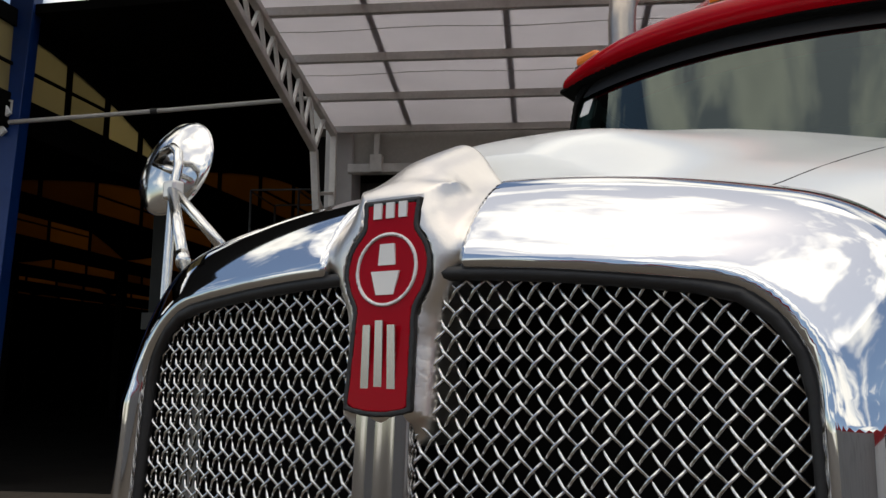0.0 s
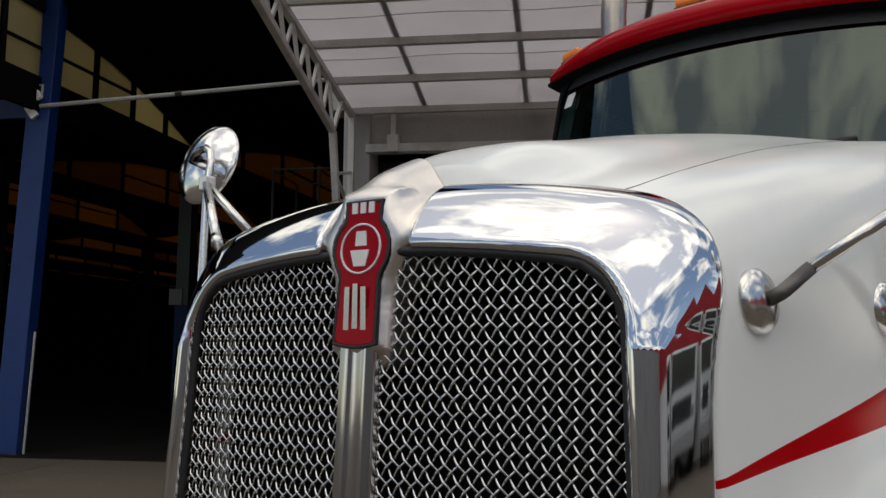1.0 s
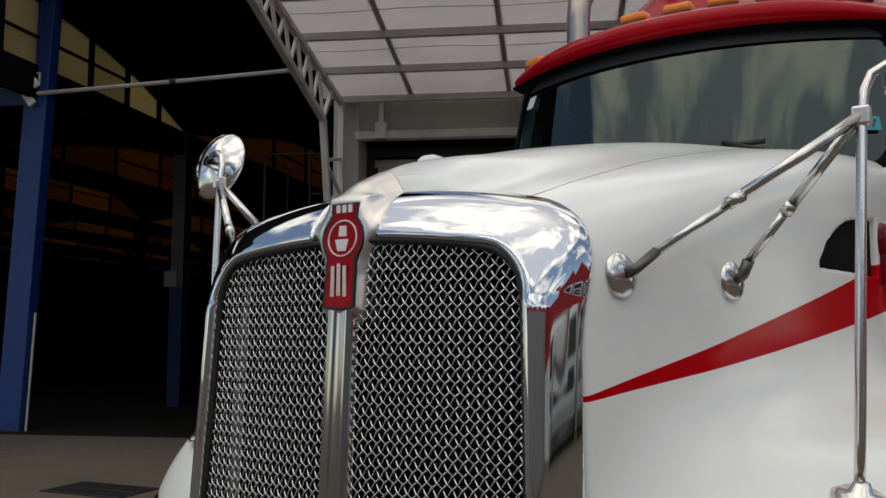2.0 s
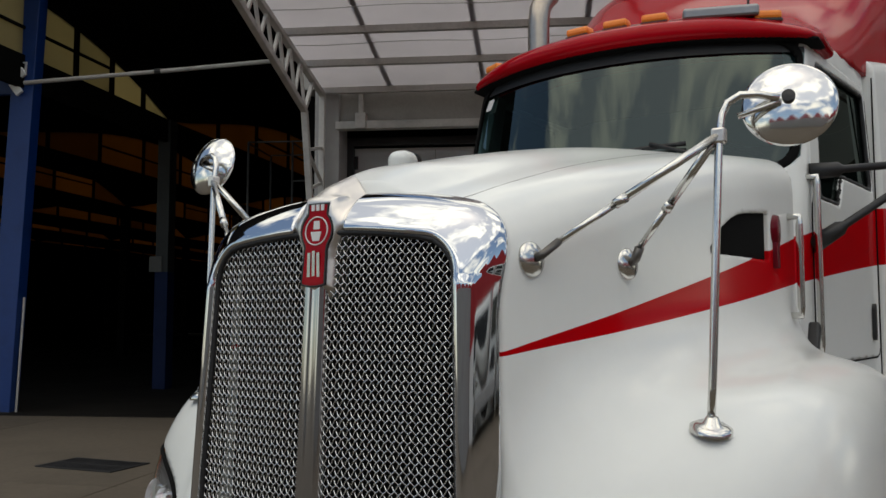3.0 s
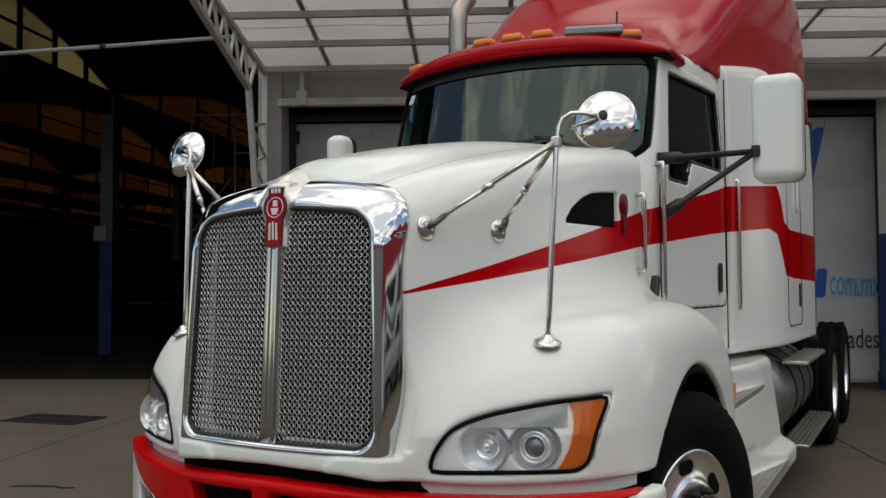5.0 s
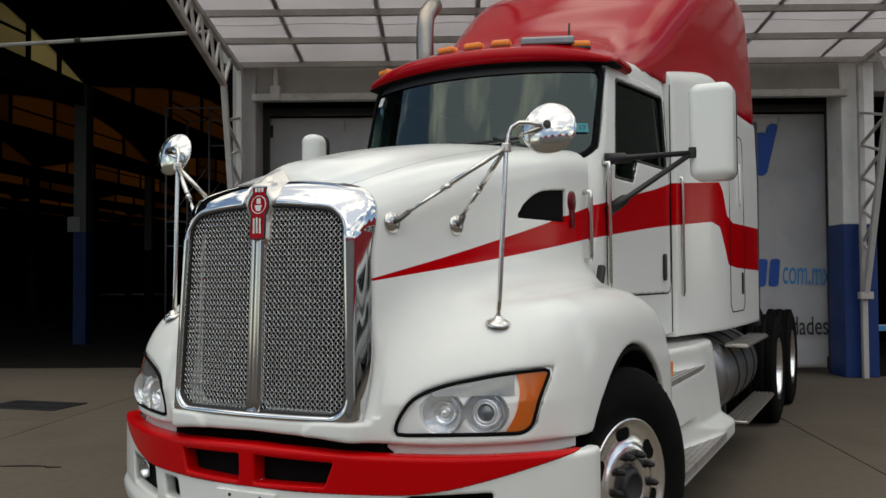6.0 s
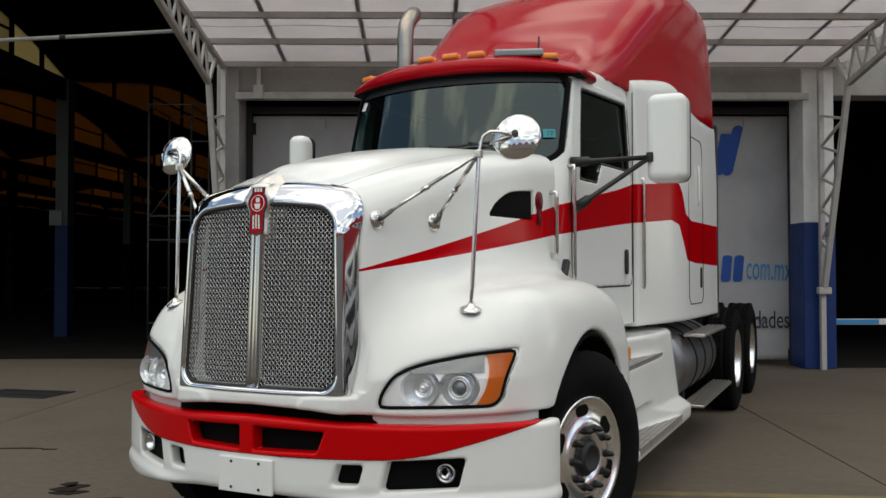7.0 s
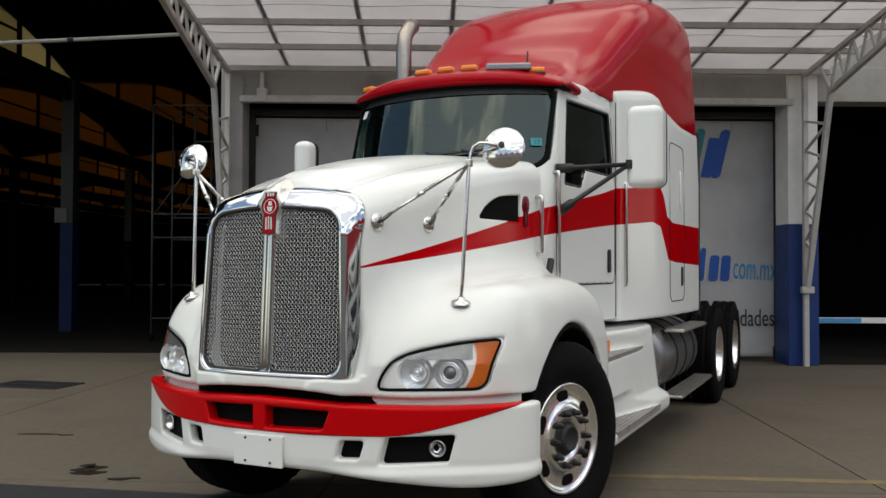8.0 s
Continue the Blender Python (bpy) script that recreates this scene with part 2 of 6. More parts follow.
def box(bm, lo, hi, bevel=0.0, m=None):
    """Adds a box between two corners, with bevelled edges."""
    r = bmesh.ops.create_cube(bm, size=1)
    vs = r["verts"]
    for v in vs:
        v.co = Vector([lo[i] + (v.co[i] + 0.5) * (hi[i] - lo[i]) for i in range(3)])
    if bevel:
        es = {e for v in vs for e in v.link_edges}
        r = bmesh.ops.bevel(bm, geom=list(es), offset=bevel, segments=2, affect="EDGES", profile=0.5)
        vs = list({v for f in r["faces"] for v in f.verts} | {v for v in vs if v.is_valid})
    if m is not None:
        bmesh.ops.transform(bm, matrix=m, verts=vs)
    return vs


def tube(bm, pts, r, sides=8, closed=False, radii=None):
    """Adds a round bar along the points."""
    pts = [Vector(p) for p in pts]
    rings, n, up = [], len(pts), None
    for i, p in enumerate(pts):
        a = pts[(i - 1) % n] if closed or i else p
        b = pts[(i + 1) % n] if closed or i < n - 1 else p
        d = (b - a).normalized()
        if up is None:
            up = d.orthogonal().normalized()
        up = (up - d * up.dot(d)).normalized()
        side = d.cross(up)
        k = radii[i] if radii else r
        rings.append([bm.verts.new(p + (up * math.cos(2 * math.pi * j / sides) + side * math.sin(2 * math.pi * j / sides)) * k) for j in range(sides)])
    for i in range(n if closed else n - 1):
        a, b = rings[i], rings[(i + 1) % n]
        for j in range(sides):
            bm.faces.new((a[j], a[(j + 1) % sides], b[(j + 1) % sides], b[j]))
    if not closed:
        bm.faces.new(rings[0][::-1])
        bm.faces.new(rings[-1])


def lathe(bm, profile, sides=48, m=None):
    """Turns (radius, along) points round the local z axis."""
    m = m or Matrix()
    rings = []
    for r, h in profile:
        if r < 1e-6:
            rings.append([bm.verts.new(m @ Vector((0, 0, h)))])
        else:
            rings.append([bm.verts.new(m @ Vector((r * math.cos(2 * math.pi * j / sides), r * math.sin(2 * math.pi * j / sides), h))) for j in range(sides)])
    for a, b in zip(rings, rings[1:]):
        for j in range(sides):
            k = (j + 1) % sides
            if len(a) == 1 and len(b) > 1:
                bm.faces.new((a[0], b[j], b[k]))
            elif len(b) == 1 and len(a) > 1:
                bm.faces.new((a[j], a[k], b[0]))
            elif len(a) > 1:
                bm.faces.new((a[j], a[k], b[k], b[j]))


def plate(bm, outline, depth, m=None):
    """A flat outline in local x, y, made solid along local z from 0 to depth."""
    m = m or Matrix()
    a = [bm.verts.new(m @ Vector((x, y, 0))) for x, y in outline]
    b = [bm.verts.new(m @ Vector((x, y, depth))) for x, y in outline]
    n = len(a)
    for i in range(n):
        bm.faces.new((a[i], a[(i + 1) % n], b[(i + 1) % n], b[i]))
    bmesh.ops.triangulate(bm, faces=[bm.faces.new(a[::-1]), bm.faces.new(b)])


def rounded(w, h, r, n=6, cx=0.0, cy=0.0):
    """The outline of a rounded rectangle."""
    pts = []
    for sx, sy, a0 in ((1, 1, 0), (-1, 1, 90), (-1, -1, 180), (1, -1, 270)):
        for i in range(n + 1):
            a = radians(a0 + 90 * i / n)
            pts.append((cx + sx * (w / 2 - r) + r * math.cos(a), cy + sy * (h / 2 - r) + r * math.sin(a)))
    return pts


def curve(xs, ys):
    """A smooth curve through points, as a function of an array."""
    xs, ys = np.array(xs, float), np.array(ys, float)
    d = np.diff(ys) / np.diff(xs)
    t = np.concatenate([[d[0]], np.where(d[1:] * d[:-1] > 0, 2 * d[1:] * d[:-1] / np.where(np.abs(d[1:] + d[:-1]) < 1e-9, 1e9, d[1:] + d[:-1]), 0), [d[-1]]])

    def at(v):
        v = np.clip(v, xs[0], xs[-1])
        i = np.clip(np.searchsorted(xs, v) - 1, 0, len(xs) - 2)
        h = xs[i + 1] - xs[i]
        s = (v - xs[i]) / h
        return (ys[i] * (1 + 2 * s) * (1 - s) ** 2 + h * t[i] * s * (1 - s) ** 2 + ys[i + 1] * s * s * (3 - 2 * s) + h * t[i + 1] * s * s * (s - 1))
    return at


def smin(a, b, k):
    h = np.clip(0.5 + 0.5 * (b - a) / k, 0, 1)
    return b * (1 - h) + a * h - k * h * (1 - h)


def smax(a, b, k):
    return -smin(-a, -b, k)


def rbox(X, Y, Z, c, half, r):
    q = [np.abs(v - m) - h + r for v, m, h in zip((X, Y, Z), c, half)]
    out = np.sqrt(sum(np.maximum(v, 0) ** 2 for v in q))
    return out + np.minimum(np.maximum(np.maximum(q[0], q[1]), q[2]), 0) - r


def shape(name, f, lo, hi, h, mat, parent=None, label=""):
    """The surface where f(X, Y, Z) is zero (f is negative inside), as one mesh with cells of size h."""
    ax = [np.arange(lo[i], hi[i] + h, h) for i in range(3)]
    X, Y, Z = np.meshgrid(*ax, indexing="ij", sparse=False)
    V = f(X, Y, Z)
    inside = V < 0
    n = np.array(V.shape)
    c = [slice(0, -1), slice(1, None)]
    total = np.zeros(n - 1, int)
    for i in (0, 1):
        for j in (0, 1):
            for k in (0, 1):
                total += inside[c[i], c[j], c[k]]
    cells = np.argwhere((total > 0) & (total < 8))
    index = -np.ones(n - 1, int)
    index[tuple(cells.T)] = np.arange(len(cells))
    pos, cnt = np.zeros((len(cells), 3)), np.zeros(len(cells))
    faces = []
    for a in range(3):
        b, d = [i for i in range(3) if i != a]
        eb, ed, ea = np.eye(3, dtype=int)[b], np.eye(3, dtype=int)[d], np.eye(3, dtype=int)[a]
        for sb in (0, 1):
            for sd in (0, 1):
                p = cells + sb * eb + sd * ed
                q = p + ea
                v0, v1 = V[tuple(p.T)], V[tuple(q.T)]
                hit = (v0 < 0) != (v1 < 0)
                s = np.where(hit, v0 / np.where(hit, v0 - v1, 1), 0)
                pos[hit] += (p + s[:, None] * ea)[hit]
                cnt[hit] += 1
        s0, s1 = [slice(None)] * 3, [slice(None)] * 3
        s0[a], s1[a] = slice(0, -1), slice(1, None)
        cross = inside[tuple(s0)] != inside[tuple(s1)]
        e = np.argwhere(cross)
        ok = (e[:, b] > 0) & (e[:, d] > 0) & (e[:, b] < n[b] - 1) & (e[:, d] < n[d] - 1)
        e = e[ok]
        quad = np.stack([index[tuple((e - eb - ed).T)], index[tuple((e - ed).T)], index[tuple(e.T)], index[tuple((e - eb).T)]], 1)
        flip = inside[tuple(e.T)] ^ (a == 1)
        quad[~flip] = quad[~flip][:, ::-1]
        faces.append(quad)
    pts = np.array(lo) + pos / cnt[:, None] * h
    base = pts.copy()
    for _ in range(3):
        v = f(*pts.T)
        g = np.stack([(f(*(pts + o).T) - f(*(pts - o).T)) / (0.2 * h) for o in np.eye(3) * 0.1 * h], 1)
        pts = pts - (v / np.maximum((g ** 2).sum(1), 0.05))[:, None] * g
        pts = base + np.clip(pts - base, -0.8 * h, 0.8 * h)
    quads = np.concatenate(faces)
    me = bpy.data.meshes.new(name)
    me.vertices.add(len(pts))
    me.vertices.foreach_set("co", pts.ravel())
    me.loops.add(quads.size)
    me.loops.foreach_set("vertex_index", quads.ravel())
    me.polygons.add(len(quads))
    me.polygons.foreach_set("loop_start", np.arange(0, quads.size, 4))
    me.polygons.foreach_set("use_smooth", np.ones(len(quads), bool))
    me.update(calc_edges=True)
    me.validate()
    # normals straight from the field, for clean reflections
    g = np.stack([f(*(pts + o).T) - f(*(pts - o).T) for o in np.eye(3) * 0.45 * h], 1)
    size = np.linalg.norm(g, axis=1, keepdims=True)
    if len(me.vertices) == len(pts) and (size > 1e-9).all():
        me.normals_split_custom_set_from_vertices((g / size).tolist())
    me.materials.append(mat)
    ob = new(name, me)
    if parent:
        ob.parent = parent
    if label:
        tagged(ob, label)
    return ob


# ---- the truck: body fields (x to its left side, y back from the nose, z up) ----
truck = thing("truck", label="white and red semi truck tractor with chrome grille, parked on concrete", category="truck")

hood_half = curve([0.12, 0.20, 0.25, 0.30, 0.34, 0.40, 0.75, 1.57, 2.05], [0.340, 0.378, 0.406, 0.434, 0.450, 0.466, 0.560, 0.706, 0.752])
hood_crown = curve([0.15, 0.30, 0.55, 0.9, 1.45, 2.05], [1.742, 1.785, 1.872, 1.965, 2.062, 2.115])
hood_drop = curve([0.15, 0.5, 1.0, 2.05], [0.07, 0.075, 0.06, 0.025])
nose_line = curve([0.0, 0.2, 0.40, 0.52, 0.75, 0.985, 1.07, 1.115, 1.13], [0.20, 0.21, 0.25, 0.285, 0.395, 0.565, 0.70, 1.05, 2.4])
fender_top = curve([0.2, 0.45, 0.7, 1.0, 1.5, 1.9, 2.2, 2.5], [1.14, 1.23, 1.31, 1.36, 1.385, 1.365, 1.30, 1.18])


hood_lip = curve([0, 0.25, 0.45, 0.7, 1.0, 1.1, 1.2], [0.866, 0.858, 0.840, 0.827, 0.832, 0.818, 0.81])


def lip_y(a, z):
    """The front edge of the grille surround."""
    return 0.203 + 0.24 * a ** 2 + 0.05 * (z - 1.66)


def hood_shell(X, Y, Z, spine):
    a = np.abs(X)
    w = hood_half(Y)
    side = a - w - 0.05 * np.clip(1.6 - Z, 0, 0.7) * np.clip((0.34 - Y) / 0.12, 0, 1)
    top = Z - hood_crown(Y) + hood_drop(Y) * (a / w) ** 2.2 - spine
    f = smax(side, top, 0.13)
    front = lip_y(a, Z) - Y
    # a tight edge down the sides, a broad roll over the top
    return smax(f, front, 0.022 + 0.098 * np.clip((Z - 1.58) / 0.14, 0, 1))


def hood_field(X, Y, Z):
    """The hood with its raised spine, which begins behind the chrome."""
    a = np.abs(X)
    spine = (0.034 + 0.016 * np.exp(-((Y - 0.50) / 0.14) ** 2)) * np.exp(-(a / (0.07 + 0.22 * np.clip(Y - 0.05, 0, 2))) ** 4) * np.clip((Y - 0.335) / 0.03, 0, 1)
    return hood_shell(X, Y, Z, spine)


def fender_field(X, Y, Z):
    a = np.abs(X)
    lean = 0.30 * np.clip(Z - 0.98, 0, 1) + 0.25 * np.clip(0.9 - Z, 0, 1) ** 1.5
    front = (nose_line(a) + lean - Y) * 0.75
    top = Z - fender_top(Y) - 0.05 * (0.9 - a)
    f = smax(front, top, 0.22)
    f = smax(f, a - 1.12 + 0.1 * np.clip(Z - 1.0, 0, 1), 0.22)
    return smax(f, (Y - 2.36) + 0.3 * np.clip(Z - 0.9, 0, 1), 0.25)


def front_body(X, Y, Z):
    a = np.abs(X)
    clear = 0.37 - 0.28 * np.clip((a - 0.48) / 0.16, 0, 1) - (0.082 * np.clip((1.25 - Z) / 0.30, 0, 1) ** 1.3 + 1.4 * np.clip((0.935 - Z) / 0.10, 0, 1)) * np.clip((a - 0.20) / 0.2, 0, 1) - Y
    wing = smax(fender_field(X, Y, Z), np.where(Z > 0.80, clear, -1.0) * 0.7, 0.06)
    f = smin(hood_field(X, Y, Z), wing, 0.20 - 0.11 * np.clip((0.50 - Y) / 0.25, 0, 1))
    low = hood_lip(a) - Z - 0.25 * np.clip(Y - 1.9, 0, 1)
    f = smax(f, low, 0.02)
    arch = np.sqrt(((Y - 1.46) / 1.03) ** 2 + (Z - 0.50) ** 2) - 0.625
    arch = smax(arch, 0.55 - a, 0.03)
    f = smax(f, -arch, 0.025)
    return f


def surround_line(X, Z):
    """Where the chrome surround ends and the white hood begins."""
    return 0.315 + 0.066 * np.clip((Z - 1.50) / 0.28, 0, 1) ** 1.5 * np.clip((np.abs(X) - 0.04) / 0.16, 0.1, 1) - 0.055 * np.clip((1.15 - Z) / 0.23, 0, 1) ** 1.5


def opening(X, Z):
    zc, hh, r = 1.322, 0.385, 0.070
    arch = 0.035 * (np.abs(X) / 0.37) ** 2 * (Z > zc)
    half = 0.362 + 0.042 * np.clip(1.65 - Z, 0, 1)
    q0, q1 = np.abs(X) - half + r, np.abs(Z + arch - zc) - hh + r
    return np.sqrt(np.maximum(q0, 0) ** 2 + np.maximum(q1, 0) ** 2) + np.minimum(np.maximum(q0, q1), 0) - r


def hood_white(X, Y, Z):
    f = front_body(X, Y, Z)
    grille_zone = smax(smax(Y - surround_line(X, Z) - 0.004, hood_field(X, Y, Z) - 0.035, 0.01), 0.916 - Z, 0.010)
    f = smax(f, -grille_zone, 0.014)
    f = smax(f, -smax(opening(X, Z) - 0.01, Y - 0.40, 0.01), 0.01)
    f = smax(f, np.where(Z > 1.40, Y - 1.985, -1.0), 0.004)
    f = smax(f, -headlight_zone(X, Y, Z, 0.003), 0.018)
    vent = np.maximum(np.maximum(Z - vent_top(Y), 1.695 - Z), np.maximum(1.225 - Y, Y - 1.69))
    return smax(f, -np.maximum(vent, 0.585 - np.abs(X)), 0.008)


vent_top = curve([1.2, 1.32, 1.45, 1.7], [1.69, 1.785, 1.83, 1.855])
lamp_top = curve([0.53, 0.545, 0.566, 0.606, 0.66, 0.735, 0.905, 1.03], [0.86, 0.900, 0.945, 0.998, 1.028, 1.051, 1.083, 1.094])


def headlight_zone(X, Y, Z, grow):
    """The lamp's outline from ahead, x against z: a swept leaf that widens outward."""
    a = np.abs(X)
    d = smax((Z - lamp_top(a)) * 0.7, a - 0.964 - 0.038 * np.clip((Z - 0.88) / 0.19, 0, 1.2), 0.02)
    d = smax(d, 0.870 - Z, 0.045)
    d = smax(d, 0.532 - a, 0.03)
    return np.maximum(d - grow, Y - nose_line(a) - 0.30)


def chrome_field(X, Y, Z):
    swell = 0.016 * np.exp(-((Y - 0.30) / 0.07) ** 2) * np.clip((Z - 1.60) / 0.12, 0, 1)
    f = hood_shell(X, Y, Z, 0.0) - 0.004 - swell
    f = smax(f, Y - surround_line(X, Z), 0.012)
    f = smax(f, 0.909 - Z, 0.02)
    hole = opening(X, Z)
    f = smax(f, -hole, 0.022)
    # the cast ornament sits in a gap of the upper bar
    return smax(f, np.where(Z > 1.60, 0.076 - np.abs(X), -1.0), 0.006)


hood = shape("hood", hood_white, (-1.2, 0.06, 0.5), (1.2, 2.6, 2.2), 0.014, M_BODY, truck, "white sloping hood with integrated fenders and red side stripe")
surround = shape("grille_surround", chrome_field, (-0.54, 0.1, 0.82), (0.54, 0.50, 1.88), 0.0058, M_CHROME, truck, "mirror-bright chrome grille surround")

# black sheet that stands for the darkness behind the grille
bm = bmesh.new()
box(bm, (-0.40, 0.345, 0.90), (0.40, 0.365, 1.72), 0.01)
part("grille_backing", bm, M_VOID, truck, "black backing sheet for the dark behind the grille")

# woven mesh, two halves of crossing crimped wires
PITCH, WIRE, RAKE = 0.0193, 0.00175, 1.14
bm = bmesh.new()
loop = []
for k in range(96):
    th, lo_, hi_ = 2 * math.pi * k / 96, 0.0, 0.7
    for _ in range(24):
        mid = (lo_ + hi_) / 2
        inside = float(opening(np.array(mid * math.cos(th)), np.array(1.322 + mid * math.sin(th)))) < -0.001
        lo_, hi_ = (mid, hi_) if inside else (lo_, mid)
    x, z = lo_ * math.cos(th), 1.322 + lo_ * math.sin(th)
    loop.append((x, float(lip_y(x, z)) + 0.020, z))
# black edging, which also stands for the shade under the chrome lip
tube(bm, loop, 0.007, 8, True)
grille = part("grille_mesh", bm, M_BLACK, truck, "black-edged grille of woven bright wire", True)


def wires():
    step = PITCH / 2
    for half in (-1, 1):
        for slope in (-1, 1):
            for i in range(-78, 79):
                off = i * PITCH
                pts = []
                for j in range(-4, 50):
                    # crossings lie half a pitch apart along the wire
                    for sub in (0.0, 0.5):
                        u = (j + sub) * step
                        x, z = u, 1.26 + RAKE * (slope * (u - 20 * step) + off)
                        if not (0.024 < x < 0.42 and 0.9 < z < 1.75):
                            continue
                        if float(opening(np.array(half * x), np.array(z))) > 0.006:
                            continue
                        wave = math.cos(math.pi * j) if sub == 0 else 0.0
                        pts.append((half * x, lip_y(x, z) + 0.026 + slope * 0.0030 * wave, z))
                if len(pts) > 3:
                    bm = bmesh.new()
                    tube(bm, pts, WIRE, 6)
                    part("wire", bm, M_WIRE, grille, "", True)


wires()

# centre bar and the cast ornament
bm = bmesh.new()
ring = []
for z in (0.93, 0.98, 1.2, 1.45, 1.60):
    w = 0.031 + 0.006 * (1.6 - z)
    y0 = float(lip_y(0, z)) + 0.004
    ring.append([bm.verts.new(p) for p in ((-w, y0 + 0.06, z), (-w, y0 + 0.012, z), (-w * 0.72, y0 + 0.002, z), (-w * 0.3, y0 + 0.007, z), (0, y0 + 0.009, z), (w * 0.3, y0 + 0.007, z), (w * 0.72, y0 + 0.002, z), (w, y0 + 0.012, z), (w, y0 + 0.06, z))])
for a, b in zip(ring, ring[1:]):
    for j in range(8):
        bm.faces.new((a[j], a[j + 1], b[j + 1], b[j]))
bm.faces.new(ring[0])
part("centre_bar", bm, M_BAR, truck, "narrow chrome bar down the middle of the grille", True)

EMB_Y, EMB_Z = 0.200, 1.711


def emblem_outline(X, Z, grow=0.0):
    """Rounded disc with a tab above and a long bar below."""
    disc = np.sqrt(X ** 2 + (Z - EMB_Z) ** 2) - 0.0445
    tab = np.maximum(np.abs(X) - 0.0265 - 0.05 * (Z - EMB_Z - 0.04), np.abs(Z - (EMB_Z + 0.030)) - 0.0325)
    bar = np.maximum(np.abs(X) - 0.0315 + 0.03 * (Z - EMB_Z + 0.08), EMB_Z - 0.130 + 4.0 * X ** 2 - Z)
    bar = np.maximum(bar, Z - EMB_Z)
    return smin(smin(disc, tab, 0.006), bar, 0.008) - grow


def ornament(X, Y, Z):
    lean = 0.10 * (Z - 1.62)
    depth = np.clip(Y - EMB_Y, 0, 0.1)
    post = smax(np.abs(X) - 0.036 - 0.25 * depth, Y - 0.270, 0.012)
    post = smax(post, np.abs(Z - 1.655) - 0.105, 0.02)
    face = smax(emblem_outline(X, Z, 0.009) - 0.25 * depth, EMB_Y + 0.012 + lean - Y, 0.014)
    face = smax(face, Y - 0.265, 0.02)
    post = smax(post, EMB_Y + 0.03 + lean - Y, 0.01)
    # nose that flows back over the top of the hood
    crown = 1.794 + 0.072 * np.clip((Y - 0.212) / 0.150, 0, 1.1) ** 0.85
    nose = smax(np.abs(X) - 0.046 - 0.03 * np.clip((Y - 0.23) / 0.1, 0, 1), Z - crown + 13 * X ** 2, 0.045)
    nose = smax(nose, EMB_Y + 0.026 + 0.35 * np.clip(Z - 1.765, 0, 1) - Y, 0.03)
    nose = smax(nose, 1.66 - Z, 0.02)
    # flanks that fill the gap in the chrome at either side
    flank = smax(hood_shell(X, Y, Z, 0.0) - 0.009, np.abs(X) - 0.085, 0.010)
    flank = smax(flank, EMB_Y + 0.032 - 0.40 * np.clip(np.abs(X) - 0.045, 0, 1) - Y, 0.012)
    flank = smax(flank, 1.706 - Z, 0.030)
    head = smax(smin(nose, flank, 0.030), Y - 0.356 + 0.35 * np.abs(X), 0.012)
    whole = smin(smin(face, post, 0.02), head, 0.022)
    # pocket that holds the badge
    return np.maximum(whole, np.where(emblem_outline(X, Z, 0.0055) < 0, EMB_Y + 0.0125 + lean - Y, -1.0))


orn = shape("hood_ornament", ornament, (-0.12, 0.15, 1.52), (0.12, 0.44, 1.90), 0.0038, M_CAST, truck, "cast aluminium ornament holding the red badge")


def badge_layer(name, inner, depth, mat, label=""):
    def f(X, Y, Z):
        lean = 0.10 * (Z - 1.62)
        return smax(inner(X, Z), np.abs(Y - (EMB_Y + 0.010 + lean)) - depth, 0.0008)
    return shape(name, f, (-0.06, 0.175, 1.54), (0.06, 0.26, 1.80), 0.0022, mat, orn, label)


badge_layer("badge_rim", lambda X, Z: np.maximum(emblem_outline(X, Z, 0.005), -emblem_outline(X, Z, 0.0)), 0.0035, M_BLACK, "dark rim round the badge")
badge_layer("badge_enamel", lambda X, Z: emblem_outline(X, Z, 0.0005), 0.0030, M_ENAMEL, "deep red enamel badge")
badge_layer("badge_ring", lambda X, Z: np.abs(np.sqrt(X ** 2 + (Z - EMB_Z) ** 2) - 0.0335) - 0.0016, 0.0050, M_WHITE_INLAY, "thin white ring")


def inlay(name, outline, mat, y):
    bm = bmesh.new()
    zm = sum(p[1] for p in outline) / len(outline)
    m = Matrix.Translation((0, y + 0.10 * (zm - 1.62), 0)) @ Matrix.Rotation(radians(90), 4, "X")
    plate(bm, outline, 0.0022, m)
    return part(name, bm, mat, orn)


YB = EMB_Y + 0.007
for dx in (-0.0145, 0, 0.0145):
    inlay("white_flute", [(dx - 0.0048, EMB_Z + 0.049), (dx + 0.0045, EMB_Z + 0.049), (dx + 0.0045, EMB_Z + 0.064), (dx - 0.0045, EMB_Z + 0.064)], M_WHITE_INLAY, YB)
    inlay("silver_flute", [(dx * 1.05 - 0.0046, EMB_Z - 0.124 + 4 * dx * dx), (dx * 1.05 + 0.0046, EMB_Z - 0.124 + 4 * dx * dx), (dx * 0.95 + 0.0042, EMB_Z - 0.048 - 20 * dx * dx), (dx * 0.95 - 0.0042, EMB_Z - 0.048 - 20 * dx * dx)], M_SILVER, YB)
# the mark in the ring, as plain shapes
inlay("badge_mark", [(-0.010, EMB_Z + 0.004), (0.010, EMB_Z + 0.004), (0.008, EMB_Z + 0.024), (-0.008, EMB_Z + 0.024)], M_WHITE_INLAY, YB + 0.0005)
inlay("badge_mark", [(-0.010, EMB_Z - 0.024), (0.010, EMB_Z - 0.024), (0.016, EMB_Z - 0.002), (-0.016, EMB_Z - 0.002)], M_WHITE_INLAY, YB + 0.0005)


